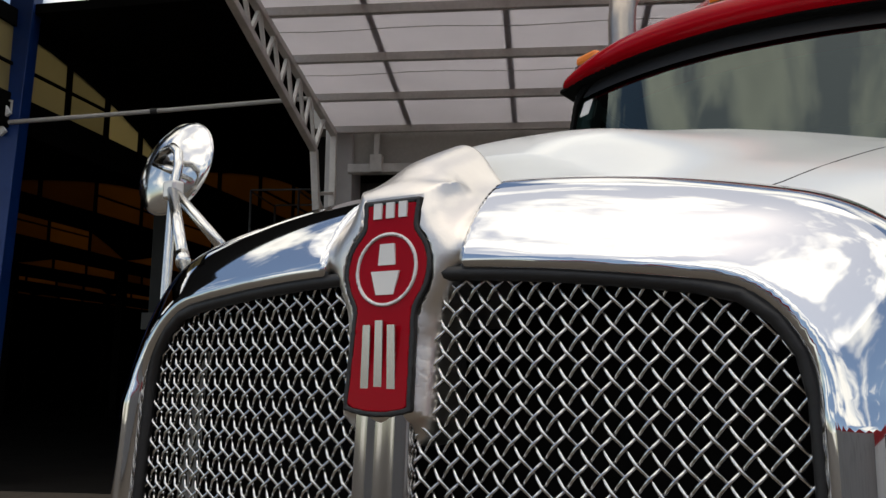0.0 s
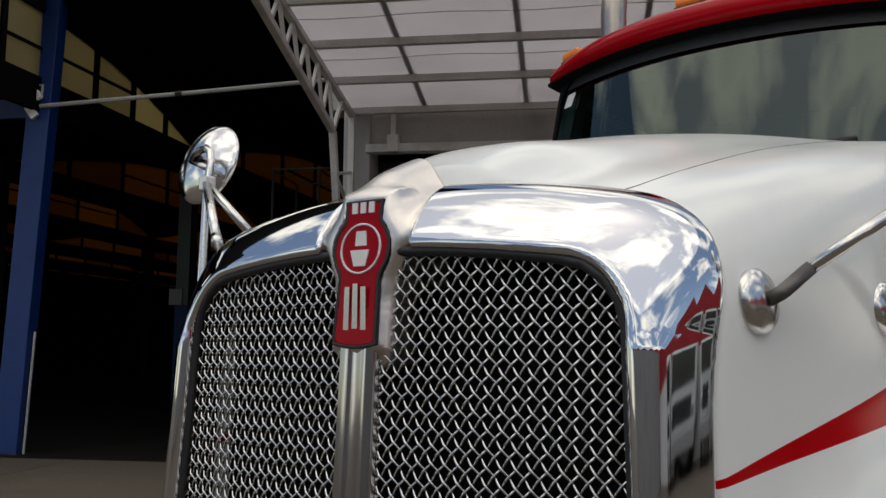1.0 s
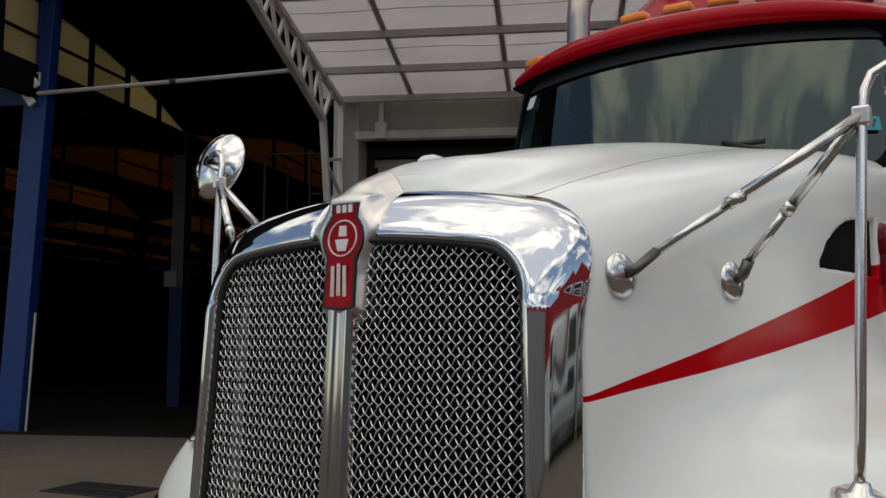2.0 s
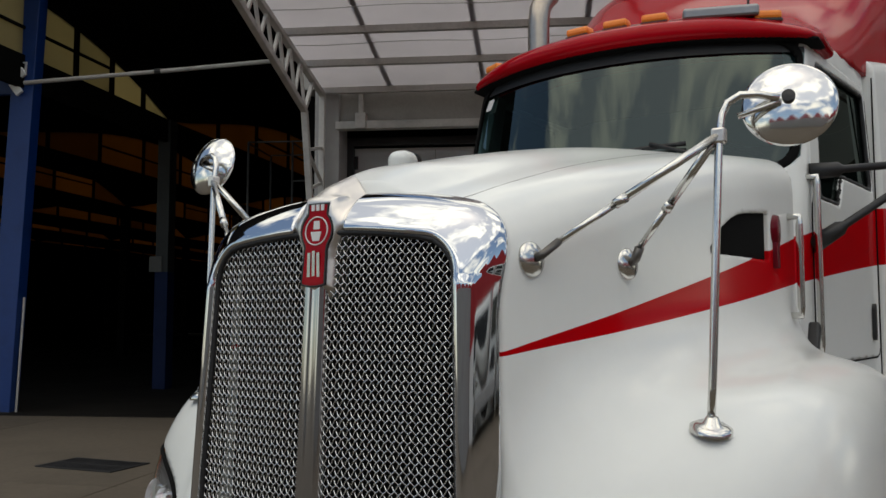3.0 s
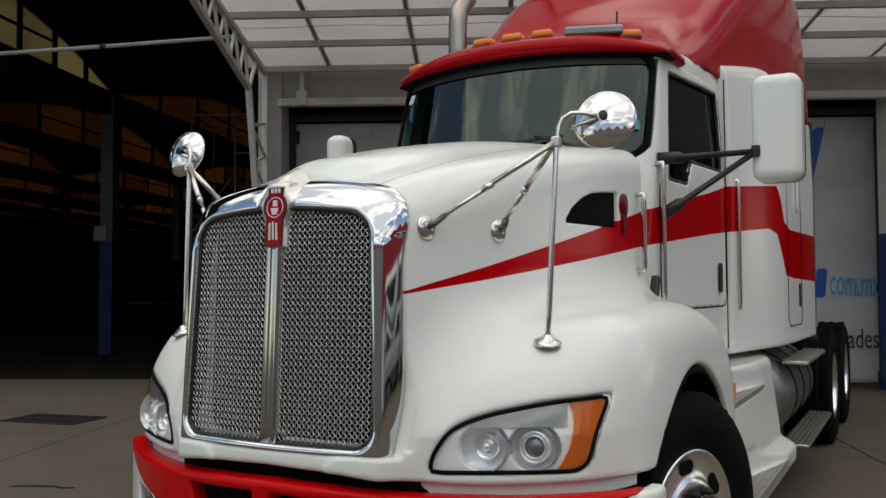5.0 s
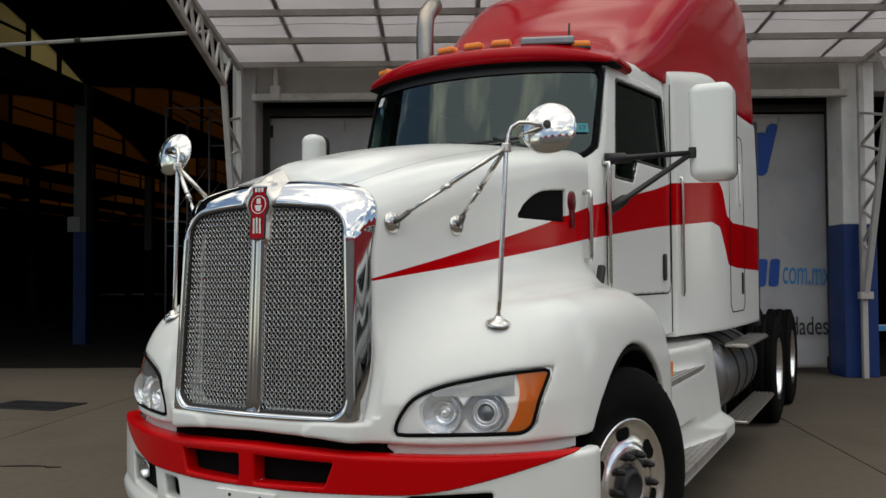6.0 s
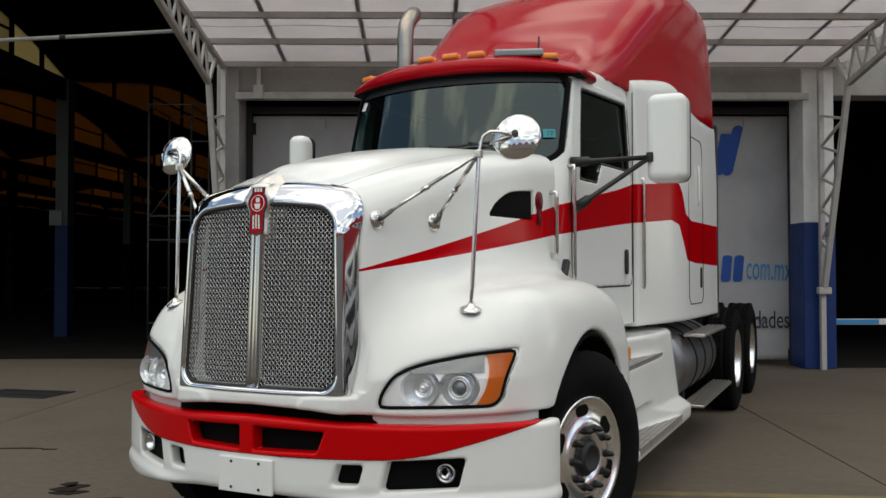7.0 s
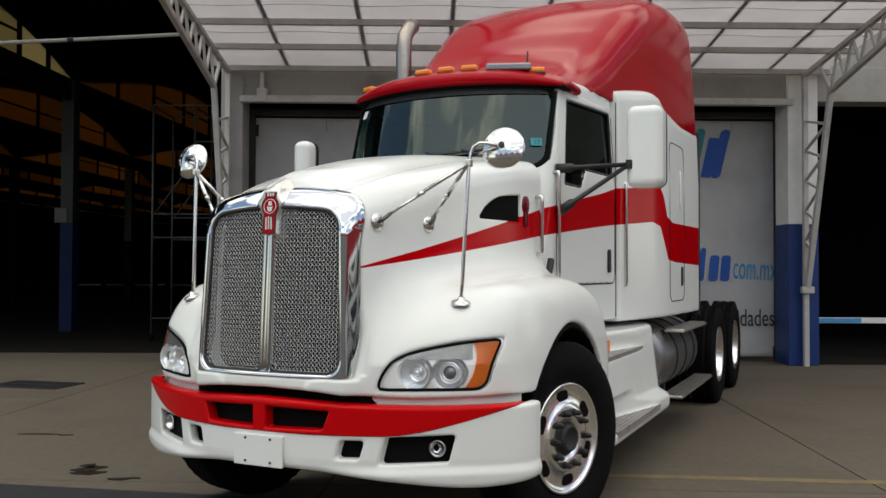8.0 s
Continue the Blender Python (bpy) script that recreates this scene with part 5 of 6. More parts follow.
def door_mirror(side):
    mx, mz, hw = (1.292, 2.205, 0.115) if side > 0 else (1.335, 2.135, 0.072)

    def housing(X, Y, Z):
        a = X * side
        f = rbox(a, Y, Z, (mx, 2.47, mz), (hw, 0.10 if side > 0 else 0.075, 0.262), 0.055)
        return smax(f, Y - 2.535, 0.01)
    lo, hi = ((1.15, 2.34, 1.9), (1.44, 2.6, 2.5)) if side > 0 else ((-1.48, 2.34, 1.85), (-1.18, 2.6, 2.5))
    ob = shape("door_mirror", housing, lo, hi, 0.014, M_WHITE, truck, "large white door mirror on black arms")
    bm = bmesh.new()
    plate(bm, rounded(hw * 2 - 0.03, 0.48, 0.045, 5), 0.004, Matrix.Translation((side * mx, 2.541, mz)) @ Matrix.Rotation(radians(90), 4, "X"))
    part("mirror_glass", bm, M_MIRROR, ob)
    bm = bmesh.new()
    plate(bm, rounded(hw * 2 + 0.002, 0.52, 0.055, 6), 0.012, Matrix.Translation((side * mx, 2.550, mz)) @ Matrix.Rotation(radians(90), 4, "X"))
    part("back_rim", bm, M_BLACK, ob)
    end = (side * 1.20, 2.38, 2.09)
    for y, z in ((2.22, 2.065), (2.22, 1.775)):
        x = side * (float(cab_half(np.array(y))) - 0.002)
        bm = bmesh.new()
        root = Vector((x, y, z))
        tip = Vector(end)
        d = (tip - root)
        tube(bm, [root, root + d * 0.22, root + d * 0.26, tip], 0.014, 10, radii=[0.034, 0.030, 0.016, 0.015])
        part("arm", bm, M_BLACK, ob, "black mirror arm", True)
    bm = bmesh.new()
    lathe(bm, [(0.0, -0.03), (0.022, -0.028), (0.024, 0.0), (0.022, 0.028), (0.0, 0.03)], 16, Matrix.Translation(end))
    part("pivot", bm, M_BLACK, ob)


door_mirror(1)
door_mirror(-1)

# the truck stands a little askew
truck.matrix_world = Matrix.Translation((0, 2.4, 0)) @ Matrix.Rotation(radians(-0.15), 4, "Z") @ Matrix.Translation((0, -2.4, 0))


# ---- ground ----
WALL = Matrix.Translation((1.861, 10.906, 0)) @ Matrix.Rotation(radians(26.0), 4, "Z")
YARD = Matrix.Translation((1.923, 10.908, 0)) @ Matrix.Rotation(radians(22.0), 4, "Z")


def structure(name, bm, mat, label, category, kind="structure", at=None, smooth=False):
    ob = part(name, bm, mat, smooth=smooth)
    ob.matrix_world = WALL if at is None else at
    return tagged(ob, label, category, kind=kind)


bm = bmesh.new()
box(bm, (-400, -400, -0.4), (400, 400, -0.012))
ground = structure("ground", bm, M_CONCRETE, "worn grey-brown concrete yard with stains and joints", "ground", at=Matrix())
# concrete slabs with narrow joints, laid square to the building
SLAB = 3.6
slab_me = None
for i in range(-8, 8):
    for j in range(-6, 3):
        if slab_me is None:
            bm = bmesh.new()
            box(bm, (0.006, 0.006, -0.10), (SLAB - 0.006, SLAB - 0.006, 0.0), 0.004)
            slab = part("slab", bm, M_CONCRETE, ground)
            slab_me = slab.data
        else:
            slab = new("slab", slab_me)
            slab.parent = ground
        slab.matrix_world = YARD @ Matrix.Translation((1.39 + i * SLAB, -0.35 + (j - 1) * SLAB, 0))


def blot(bm, r, seed, squash, m):
    rnd = random.Random(seed)
    ph = [rnd.uniform(0, 6.3) for _ in range(4)]
    pts = []
    for k in range(40):
        a = 2 * math.pi * k / 40
        q = r * (1 + 0.28 * math.sin(2 * a + ph[0]) + 0.2 * math.sin(3 * a + ph[1]) + 0.1 * math.sin(7 * a + ph[2]))
        pts.append((q * math.cos(a), q * squash * math.sin(a)))
    plate(bm, pts, 0.003, m)


M_OIL = material("oil_stain", (0.022, 0.018, 0.014), 0.8, spec=0.12, grain=0.3, scale=20, stain=0.2, bump=0.05)
for k, (x, y, r, q) in enumerate(((-2.38, 1.36, 0.11, 0.75), (-2.29, 1.28, 0.09, 0.6), (-1.96, 1.26, 0.10, 0.32), (-3.78, 2.14, 0.13, 0.2), (-3.55, 2.2, 0.05, 0.4), (-2.46, 1.44, 0.06, 0.9))):
    bm = bmesh.new()
    blot(bm, r, k, q, Matrix.Translation((x, y, 0.002)) @ Matrix.Rotation(radians(25), 4, "Z"))
    structure("oil_stain", bm, M_OIL, "dark oil stain on the concrete", "stain", kind="stuff", at=Matrix())
# floor drain with a slotted grate
DR = Matrix.Translation((-6.43, 4.32, 0.0)) @ Matrix.Rotation(radians(11), 4, "Z")
drain = thing("floor_drain", label="rusty slotted drain grate set in concrete", category="drain", m=DR)
# thin black sheet in place of the pit's dark depth
bm = bmesh.new()
box(bm, (-0.47, -0.27, 0.001), (0.47, 0.27, 0.004))
part("pit", bm, M_VOID, drain)
for k in range(24):
    bm = bmesh.new()
    box(bm, (-0.455 + k * 0.0385, -0.25, 0.003), (-0.437 + k * 0.0385, 0.25, 0.014), 0.002)
    part("bar", bm, M_DARK_STEEL, drain)
bm = bmesh.new()
for y0, y1 in ((-0.28, -0.25), (-0.012, 0.012), (0.25, 0.28)):
    box(bm, (-0.48, y0, 0.002), (0.48, y1, 0.013), 0.002)
for x0 in (-0.48, 0.455):
    box(bm, (x0, -0.25, 0.002), (x0 + 0.025, 0.25, 0.013), 0.002)
part("frame", bm, M_DARK_STEEL, drain)
# dark trench cover in the foreground, and a worn yellow line
bm = bmesh.new()
box(bm, (-6.0, -0.75, 0.001), (3.2, 0.0, 0.006), 0.002)
structure("trench_cover", bm, M_DARK_STEEL, "dark steel trench cover", "cover", at=Matrix.Translation((-1.68, 1.04, 0)) @ Matrix.Rotation(radians(15), 4, "Z"))
M_YELLOW = material("worn_yellow", (0.19, 0.145, 0.06), 0.85, grain=0.3, scale=12, stain=0.25, stain_scale=6, bump=0.1, stain_colour=(0.11, 0.092, 0.07))
bm = bmesh.new()
box(bm, (-0.5, -0.05, 0.0005), (6.0, 0.05, 0.0025))
structure("road_marking", bm, M_YELLOW, "faded yellow line on the concrete", "marking", at=Matrix.Translation((1.157, 2.86, 0)) @ Matrix.Rotation(radians(19.5), 4, "Z"))

# ---- loading bay ----
# white like the right column; the grey puts the canopy's shade in its colour
bm = bmesh.new()
box(bm, (-8.68, -0.03, 0), (-8.36, 0.45, 4.40), 0.012)
structure("column_left", bm, M_GREY_WALL, "white painted concrete column beside the bay, greyed for canopy shade", "column")
bm = bmesh.new()
box(bm, (-0.27, -0.03, 2.10), (0.18, 0.45, 4.40), 0.012)
structure("column_right", bm, M_WALL, "white upper part of the painted column", "column")
bm = bmesh.new()
box(bm, (-0.275, -0.035, 0), (0.185, 0.455, 2.10), 0.012)
structure("column_base", bm, M_BLUE, "blue painted lower part of the column", "column")
bm = bmesh.new()
box(bm, (-8.68, 0.02, 3.94), (8.0, 0.42, 4.46), 0.012)
structure("lintel", bm, M_LINTEL, "grey beam over the loading bay", "beam")
bm = bmesh.new()
box(bm, (-8.40, -0.10, 3.86), (-0.2, 0.03, 3.96), 0.01)
structure("door_track", bm, M_FRAME, "pale steel door track under the beam", "rail")
bm = bmesh.new()
box(bm, (-8.42, 0.46, 0.0), (-8.28, 0.56, 3.86), 0.008)
box(bm, (-0.26, 0.46, 0.0), (-0.16, 0.56, 3.86), 0.008)
box(bm, (-8.28, 0.46, 3.76), (-0.26, 0.56, 3.86), 0.008)
structure("trim_bay", bm, M_DARK_STEEL, "dark steel frame round the bay opening", "frame")

# banner: slack cloth with soft folds
banner = thing("banner", label="white advertising banner with blue lettering hung in the bay", category="banner", m=WALL)
bm = bmesh.new()
NX, NZ = 110, 48
grid = []


def banner_y(x, z):
    f = 0.020 * math.sin(1.9 * x + 0.7 * z) + 0.014 * math.sin(4.1 * x - 2.3 * z + 1) + 0.010 * math.sin(0.8 * x + 5 * z)
    return 0.66 + f * (0.4 + 0.6 * math.sin(math.pi * min(1, max(0, z / 3.7))))


for i in range(NX + 1):
    for j in range(NZ + 1):
        x, z = -8.34 + 8.25 * i / NX, 0.07 + 3.68 * j / NZ
        x += 0.03 * math.sin(z * 2.1) * (i in (0, NX))
        grid.append(bm.verts.new((x, banner_y(x, z), z)))
for i in range(NX):
    for j in range(NZ):
        k = i * (NZ + 1) + j
        bm.faces.new((grid[k], grid[k + NZ + 1], grid[k + NZ + 2], grid[k + 1]))
bmesh.ops.solidify(bm, geom=list(bm.faces), thickness=0.004)
part("cloth", bm, M_BANNER, banner, "slack white banner cloth", True)


def print_on(name, outline, mat, lift=0.012, label=""):
    """A printed shape that follows the cloth."""
    bm = bmesh.new()
    xs = [p[0] for p in outline]
    vs = [bm.verts.new((x, 0, z)) for x, z in outline]
    bmesh.ops.triangulate(bm, faces=[bm.faces.new(vs)])
    bmesh.ops.subdivide_edges(bm, edges=list(bm.edges), cuts=3, use_grid_fill=True)
    for v in bm.verts:
        v.co.y = banner_y(v.co.x, v.co.z) - lift
    return part(name, bm, mat, banner, label)


def slanted(x, z, w, h, lean=0.22, r=0.05):
    return [(p + lean * (q - z), q) for p, q in rounded(w, h, r, 4, x, z)]


# the company's mark: slanted bars
print_on("printed_bar", slanted(-1.40, 3.37, 0.15, 0.50, 0.20, 0.07), M_LOGO_TEAL)
print_on("printed_bar", slanted(-1.22, 3.17, 0.16, 0.62, 0.22, 0.02), M_LOGO_BLUE, 0.016)
print_on("printed_bar", slanted(-1.05, 3.23, 0.16, 0.76, 0.24, 0.07), M_LOGO_BLUE)
# the name, as plain rounded blocks of the letters' size
for k in range(24):
    tall = k % 4 == 2
    print_on("name_block", slanted(-0.985 - k * 0.185, 1.50 if tall else 1.44, 0.150 if not tall else 0.09, 0.52 if tall else 0.40, 0.10, 0.045), M_LOGO_BLUE if k < 8 or k > 10 else M_LOGO_CYAN)


def words(text, size, m, mat, parent, name="lettering"):
    cu = bpy.data.curves.new("text", "FONT")
    cu.body, cu.size, cu.extrude, cu.align_x = text, size, 0.001, "RIGHT"
    tmp = bpy.data.objects.new("text", cu)
    scene.collection.objects.link(tmp)
    dg = bpy.context.evaluated_depsgraph_get()
    me = bpy.data.meshes.new_from_object(tmp.evaluated_get(dg))
    bpy.data.objects.remove(tmp)
    me.materials.clear()
    me.materials.append(mat)
    ob = new(name, me)
    ob.parent = parent
    ob.matrix_local = m
    return ob


sy = float(screen_y(np.array(0.655), np.array(2.235)))
words("17", 0.045, Matrix.Translation((0.655, sy + 0.006, 2.235)) @ Matrix.Rotation(math.atan(0.95 * 0.655), 4, "Z") @ Matrix.Rotation(radians(70), 4, "X") @ Matrix.Translation((0.026, -0.016, 0.003)), M_INK, screen)
words("oportunidades", 0.36, Matrix.Translation((-0.22, 0.622, 0.545)) @ Matrix.Rotation(radians(90), 4, "X") @ Matrix.Diagonal((0.66, 1.06, 1, 1)), M_INK, banner)
words(".com.mx", 0.42, Matrix.Translation((-0.19, 0.622, 1.25)) @ Matrix.Rotation(radians(90), 4, "X") @ Matrix(((0.50, 0.12, 0, 0), (0, 1.25, 0, 0), (0, 0, 1, 0), (0, 0, 0, 1))), M_LOGO_CYAN, banner)
for x, z in ((-8.3, 3.55), (-5.6, 3.56), (-3.0, 3.56), (-0.18, 3.5), (-0.17, 1.75), (-0.17, 0.85), (-0.2, 0.14)):
    bm = bmesh.new()
    box(bm, (x - 0.05, 0.615, z - 0.09), (x + 0.05, 0.628, z + 0.09), 0.004)
    part("clip", bm, M_DARK_STEEL, banner, "dark banner clip")
for x in (-7.2, -5.6, -4.0, -2.4, -0.9):
    bm = bmesh.new()
    tube(bm, [(x, 0.64, 3.55), (x, 0.58, 3.70)], 0.006, 6)
    part("tie", bm, M_FRAME, banner)

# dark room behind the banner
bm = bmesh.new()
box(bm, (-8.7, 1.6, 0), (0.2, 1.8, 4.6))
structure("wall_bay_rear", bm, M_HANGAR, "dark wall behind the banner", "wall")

# ---- canopy ----
CAN_Z, CAN_M, CAN_STEP, CAN_JOINT = 4.34, 0.12, 0.865, 1.19


def can_z(y):
    return CAN_Z - CAN_M * y


bm = bmesh.new()
sheet_x = [-8.60] + [-7.70 + CAN_JOINT * k for k in range(7)] + [0.32]
for i, (x, x1) in enumerate(zip(sheet_x, sheet_x[1:])):
    for j in range(5):
        y0, y1 = -0.02 - j * CAN_STEP, -0.02 - (j + 1) * CAN_STEP
        vs = [bm.verts.new((a, b, can_z(b) + 0.045 + 0.004 * ((i + j) % 2))) for a, b in ((x, y0), (x1, y0), (x1, y1), (x, y1))]
        bm.faces.new(vs)
bmesh.ops.solidify(bm, geom=list(bm.faces), thickness=0.003)
canopy = structure("canopy_sheet", bm, M_CANOPY, "translucent white canopy sheeting on steel purlins", "canopy")
for j in range(6):
    y = -0.12 - j * CAN_STEP * 0.985
    bm = bmesh.new()
    box(bm, (-8.62, y - 0.03, can_z(y) - 0.045), (0.34, y + 0.03, can_z(y) + 0.035), 0.006)
    part("purlin", bm, M_PURLIN, canopy, "galvanised purlin under the sheeting")
    if j in (2, 3):
        bm = bmesh.new()
        yy = y + 0.30
        n = 24
        tube(bm, [(-8.58 + 8.88 * k / n, yy, can_z(yy) - 0.02 - 0.012 * math.sin(k * 1.3)) for k in range(n + 1)], 0.004, 5)
        part("cable", bm, M_PURLIN, canopy)
for x in sheet_x[1:-1]:
    bm = bmesh.new()
    box(bm, (x - 0.03, -4.25, 0.0), (x + 0.03, -0.02, 0.008))
    for v in bm.verts:
        v.co.z += can_z(v.co.y) + 0.056
    part("sheet_joint", bm, M_PURLIN, canopy)


def canopy_truss(x, label):
    """Tapered lattice column with a lattice arm that carries the canopy."""
    t = thing("canopy_truss", label=label, category="truss", group="trusses of the canopy", m=WALL)
    knee = Vector((x, -0.98, 3.90))
    end_up, end_low = Vector((x, -4.3, can_z(-4.3) - 0.06)), Vector((x, -4.3, can_z(-4.3) - 0.27))
    top = Vector((x, -0.14, can_z(-0.14) - 0.06))

    def bar(name, a, b, w):
        bm = bmesh.new()
        d = (Vector(b) - Vector(a))
        m = Matrix.Translation(a) @ d.to_track_quat("Z", "Y").to_matrix().to_4x4()
        box(bm, (-w / 2, -w / 2, 0), (w / 2, w / 2, d.length), w * 0.12, m)
        return part(name, bm, M_FRAME, t)

    bar("inner_chord", (x, -0.14, 0), top, 0.075)
    foot = Vector((x, -0.20, 1.15))
    bar("outer_chord", foot, knee, 0.075)
    bar("upper_chord", top, end_up, 0.07)
    bar("lower_chord", knee, end_low, 0.07)
    bar("knee_brace", knee, (x, -0.62, can_z(-0.62) - 0.08), 0.045)
    prev = None
    for k in range(5):
        u = (k + 1.2) / 6.2
        a = foot.lerp(knee, u)
        b = Vector((x, -0.14, a.z + 0.16))
        bar("lacing", a, b, 0.035)
        if prev is not None:
            bar("lacing", prev, a, 0.035)
        prev = b
    prev = None
    for k in range(8):
        u = k / 8
        a = knee.lerp(end_low, u)
        b = Vector((x, -0.98, can_z(-0.98) - 0.06)).lerp(end_up, min(1, u + 0.06))
        bar("lacing", a, b, 0.035)
        if prev is not None:
            bar("lacing", prev, a, 0.035)
        prev = b
    bar("foot_clamp", (x - 0.09, -0.19, 1.125), (x + 0.09, -0.19, 1.125), 0.10)


canopy_truss(-0.06, "pale steel lattice post and arm beside the blue column")
canopy_truss(-8.555, "pale steel lattice post and arm beside the dark hangar")

# lamp bracket on the beam
bracket = thing("wall_bracket", label="small grey steel bracket hanging from the canopy", category="bracket", m=WALL)
bm = bmesh.new()
box(bm, (-8.10, -0.10, 4.02), (-8.04, -0.04, 4.52), 0.006)
part("hanger", bm, M_PURLIN, bracket)
bm = bmesh.new()
box(bm, (-8.14, -0.13, 3.86), (-8.00, -0.01, 4.06), 0.008)
part("plate", bm, M_FRAME, bracket)
bm = bmesh.new()
tube(bm, [(-8.16, -0.07, 4.50), (-7.98, -0.07, 4.56)], 0.02, 6)
part("pin", bm, M_DARK_STEEL, bracket)

# ---- hangar on the left ----
LEAN = Matrix.Rotation(radians(2.3), 4, "Y")
POST = WALL @ Matrix.Translation((-14.16, 2.1, 0)) @ LEAN
post = thing("blue_post", label="blue painted steel post at the hangar front", category="post", m=POST)
bm = bmesh.new()
box(bm, (-0.19, -0.12, 0), (0.19, 0.12, 9.6), 0.012)
part("shaft", bm, M_BLUE, post)
bm = bmesh.new()
box(bm, (-0.22, -0.15, 0), (0.22, 0.15, 0.03), 0.004)
part("base_plate", bm, M_DARK_STEEL, post)
bm = bmesh.new()
tube(bm, [(0.225, 0.0, 0.0), (0.225, 0.0, 1.80)], 0.018, 8)
part("conduit", bm, M_FRAME, post, "thin grey conduit")
for z, rot in ((5.36, 35), (5.08, 40)):
    bm = bmesh.new()
    box(bm, (-0.06, -0.03, -0.11), (0.06, 0.03, 0.11), 0.008, Matrix.Translation((-0.02 - 0.04 * (z < 5.2), -0.18, z)) @ Matrix.Rotation(radians(-rot), 4, "Y"))
    part("lamp", bm, M_WALL, post, "small white floodlight")
bm = bmesh.new()
tube(bm, [(-0.12, -0.14, 5.5), (0.06, -0.15, 5.5), (0.06, -0.15, 5.3)], 0.02, 6)
part("lamp_arm", bm, M_FRAME, post)
bm = bmesh.new()
box(bm, (-9.0, -0.06, 5.02), (-0.005, 0.06, 5.32), 0.01)
beam = structure("beam_blue", bm, M_BLUE, "blue steel beam at the hangar front", "beam", at=WALL @ Matrix.Translation((-14.1, 2.1, 0)))
tie = thing("tie_rod", label="long grey steel tie rod across the hangar front", category="rod", m=WALL)
bm = bmesh.new()
tube(bm, [(-23.5, 2.0, 5.52), (-14.1, 2.0, 5.45)], 0.036, 8)
part("rod", bm, M_PURLIN, tie)
bm = bmesh.new()
tube(bm, [(-13.9, 1.95, 5.17), (-11.4, 1.95, 5.30), (-8.7, 1.95, 5.46)], 0.034, 8)
part("rod", bm, M_PURLIN, tie)
bm = bmesh.new()
tube(bm, [(-11.75, 1.95, 5.282), (-11.65, 1.95, 5.287)], 0.048, 8)
part("coupling", bm, M_DARK_STEEL, tie)

# its rows run a little askew to the loading bay
HANGAR = Matrix.Translation((-13.2, 10.85, 0)) @ Matrix.Rotation(radians(20.5), 4, "Z")
ROWS_X = [-4.5 * k for k in range(6)]
BAY, SPRING, RISE, BAY_Y = 13.0, 5.57, 1.10, -13.0
BAYS, FRONT = 5, -8.5
HEAD = SPRING + RISE + 0.24


def arc(u):
    w = u ** 1.25
    return 4 * w * (1 - w)


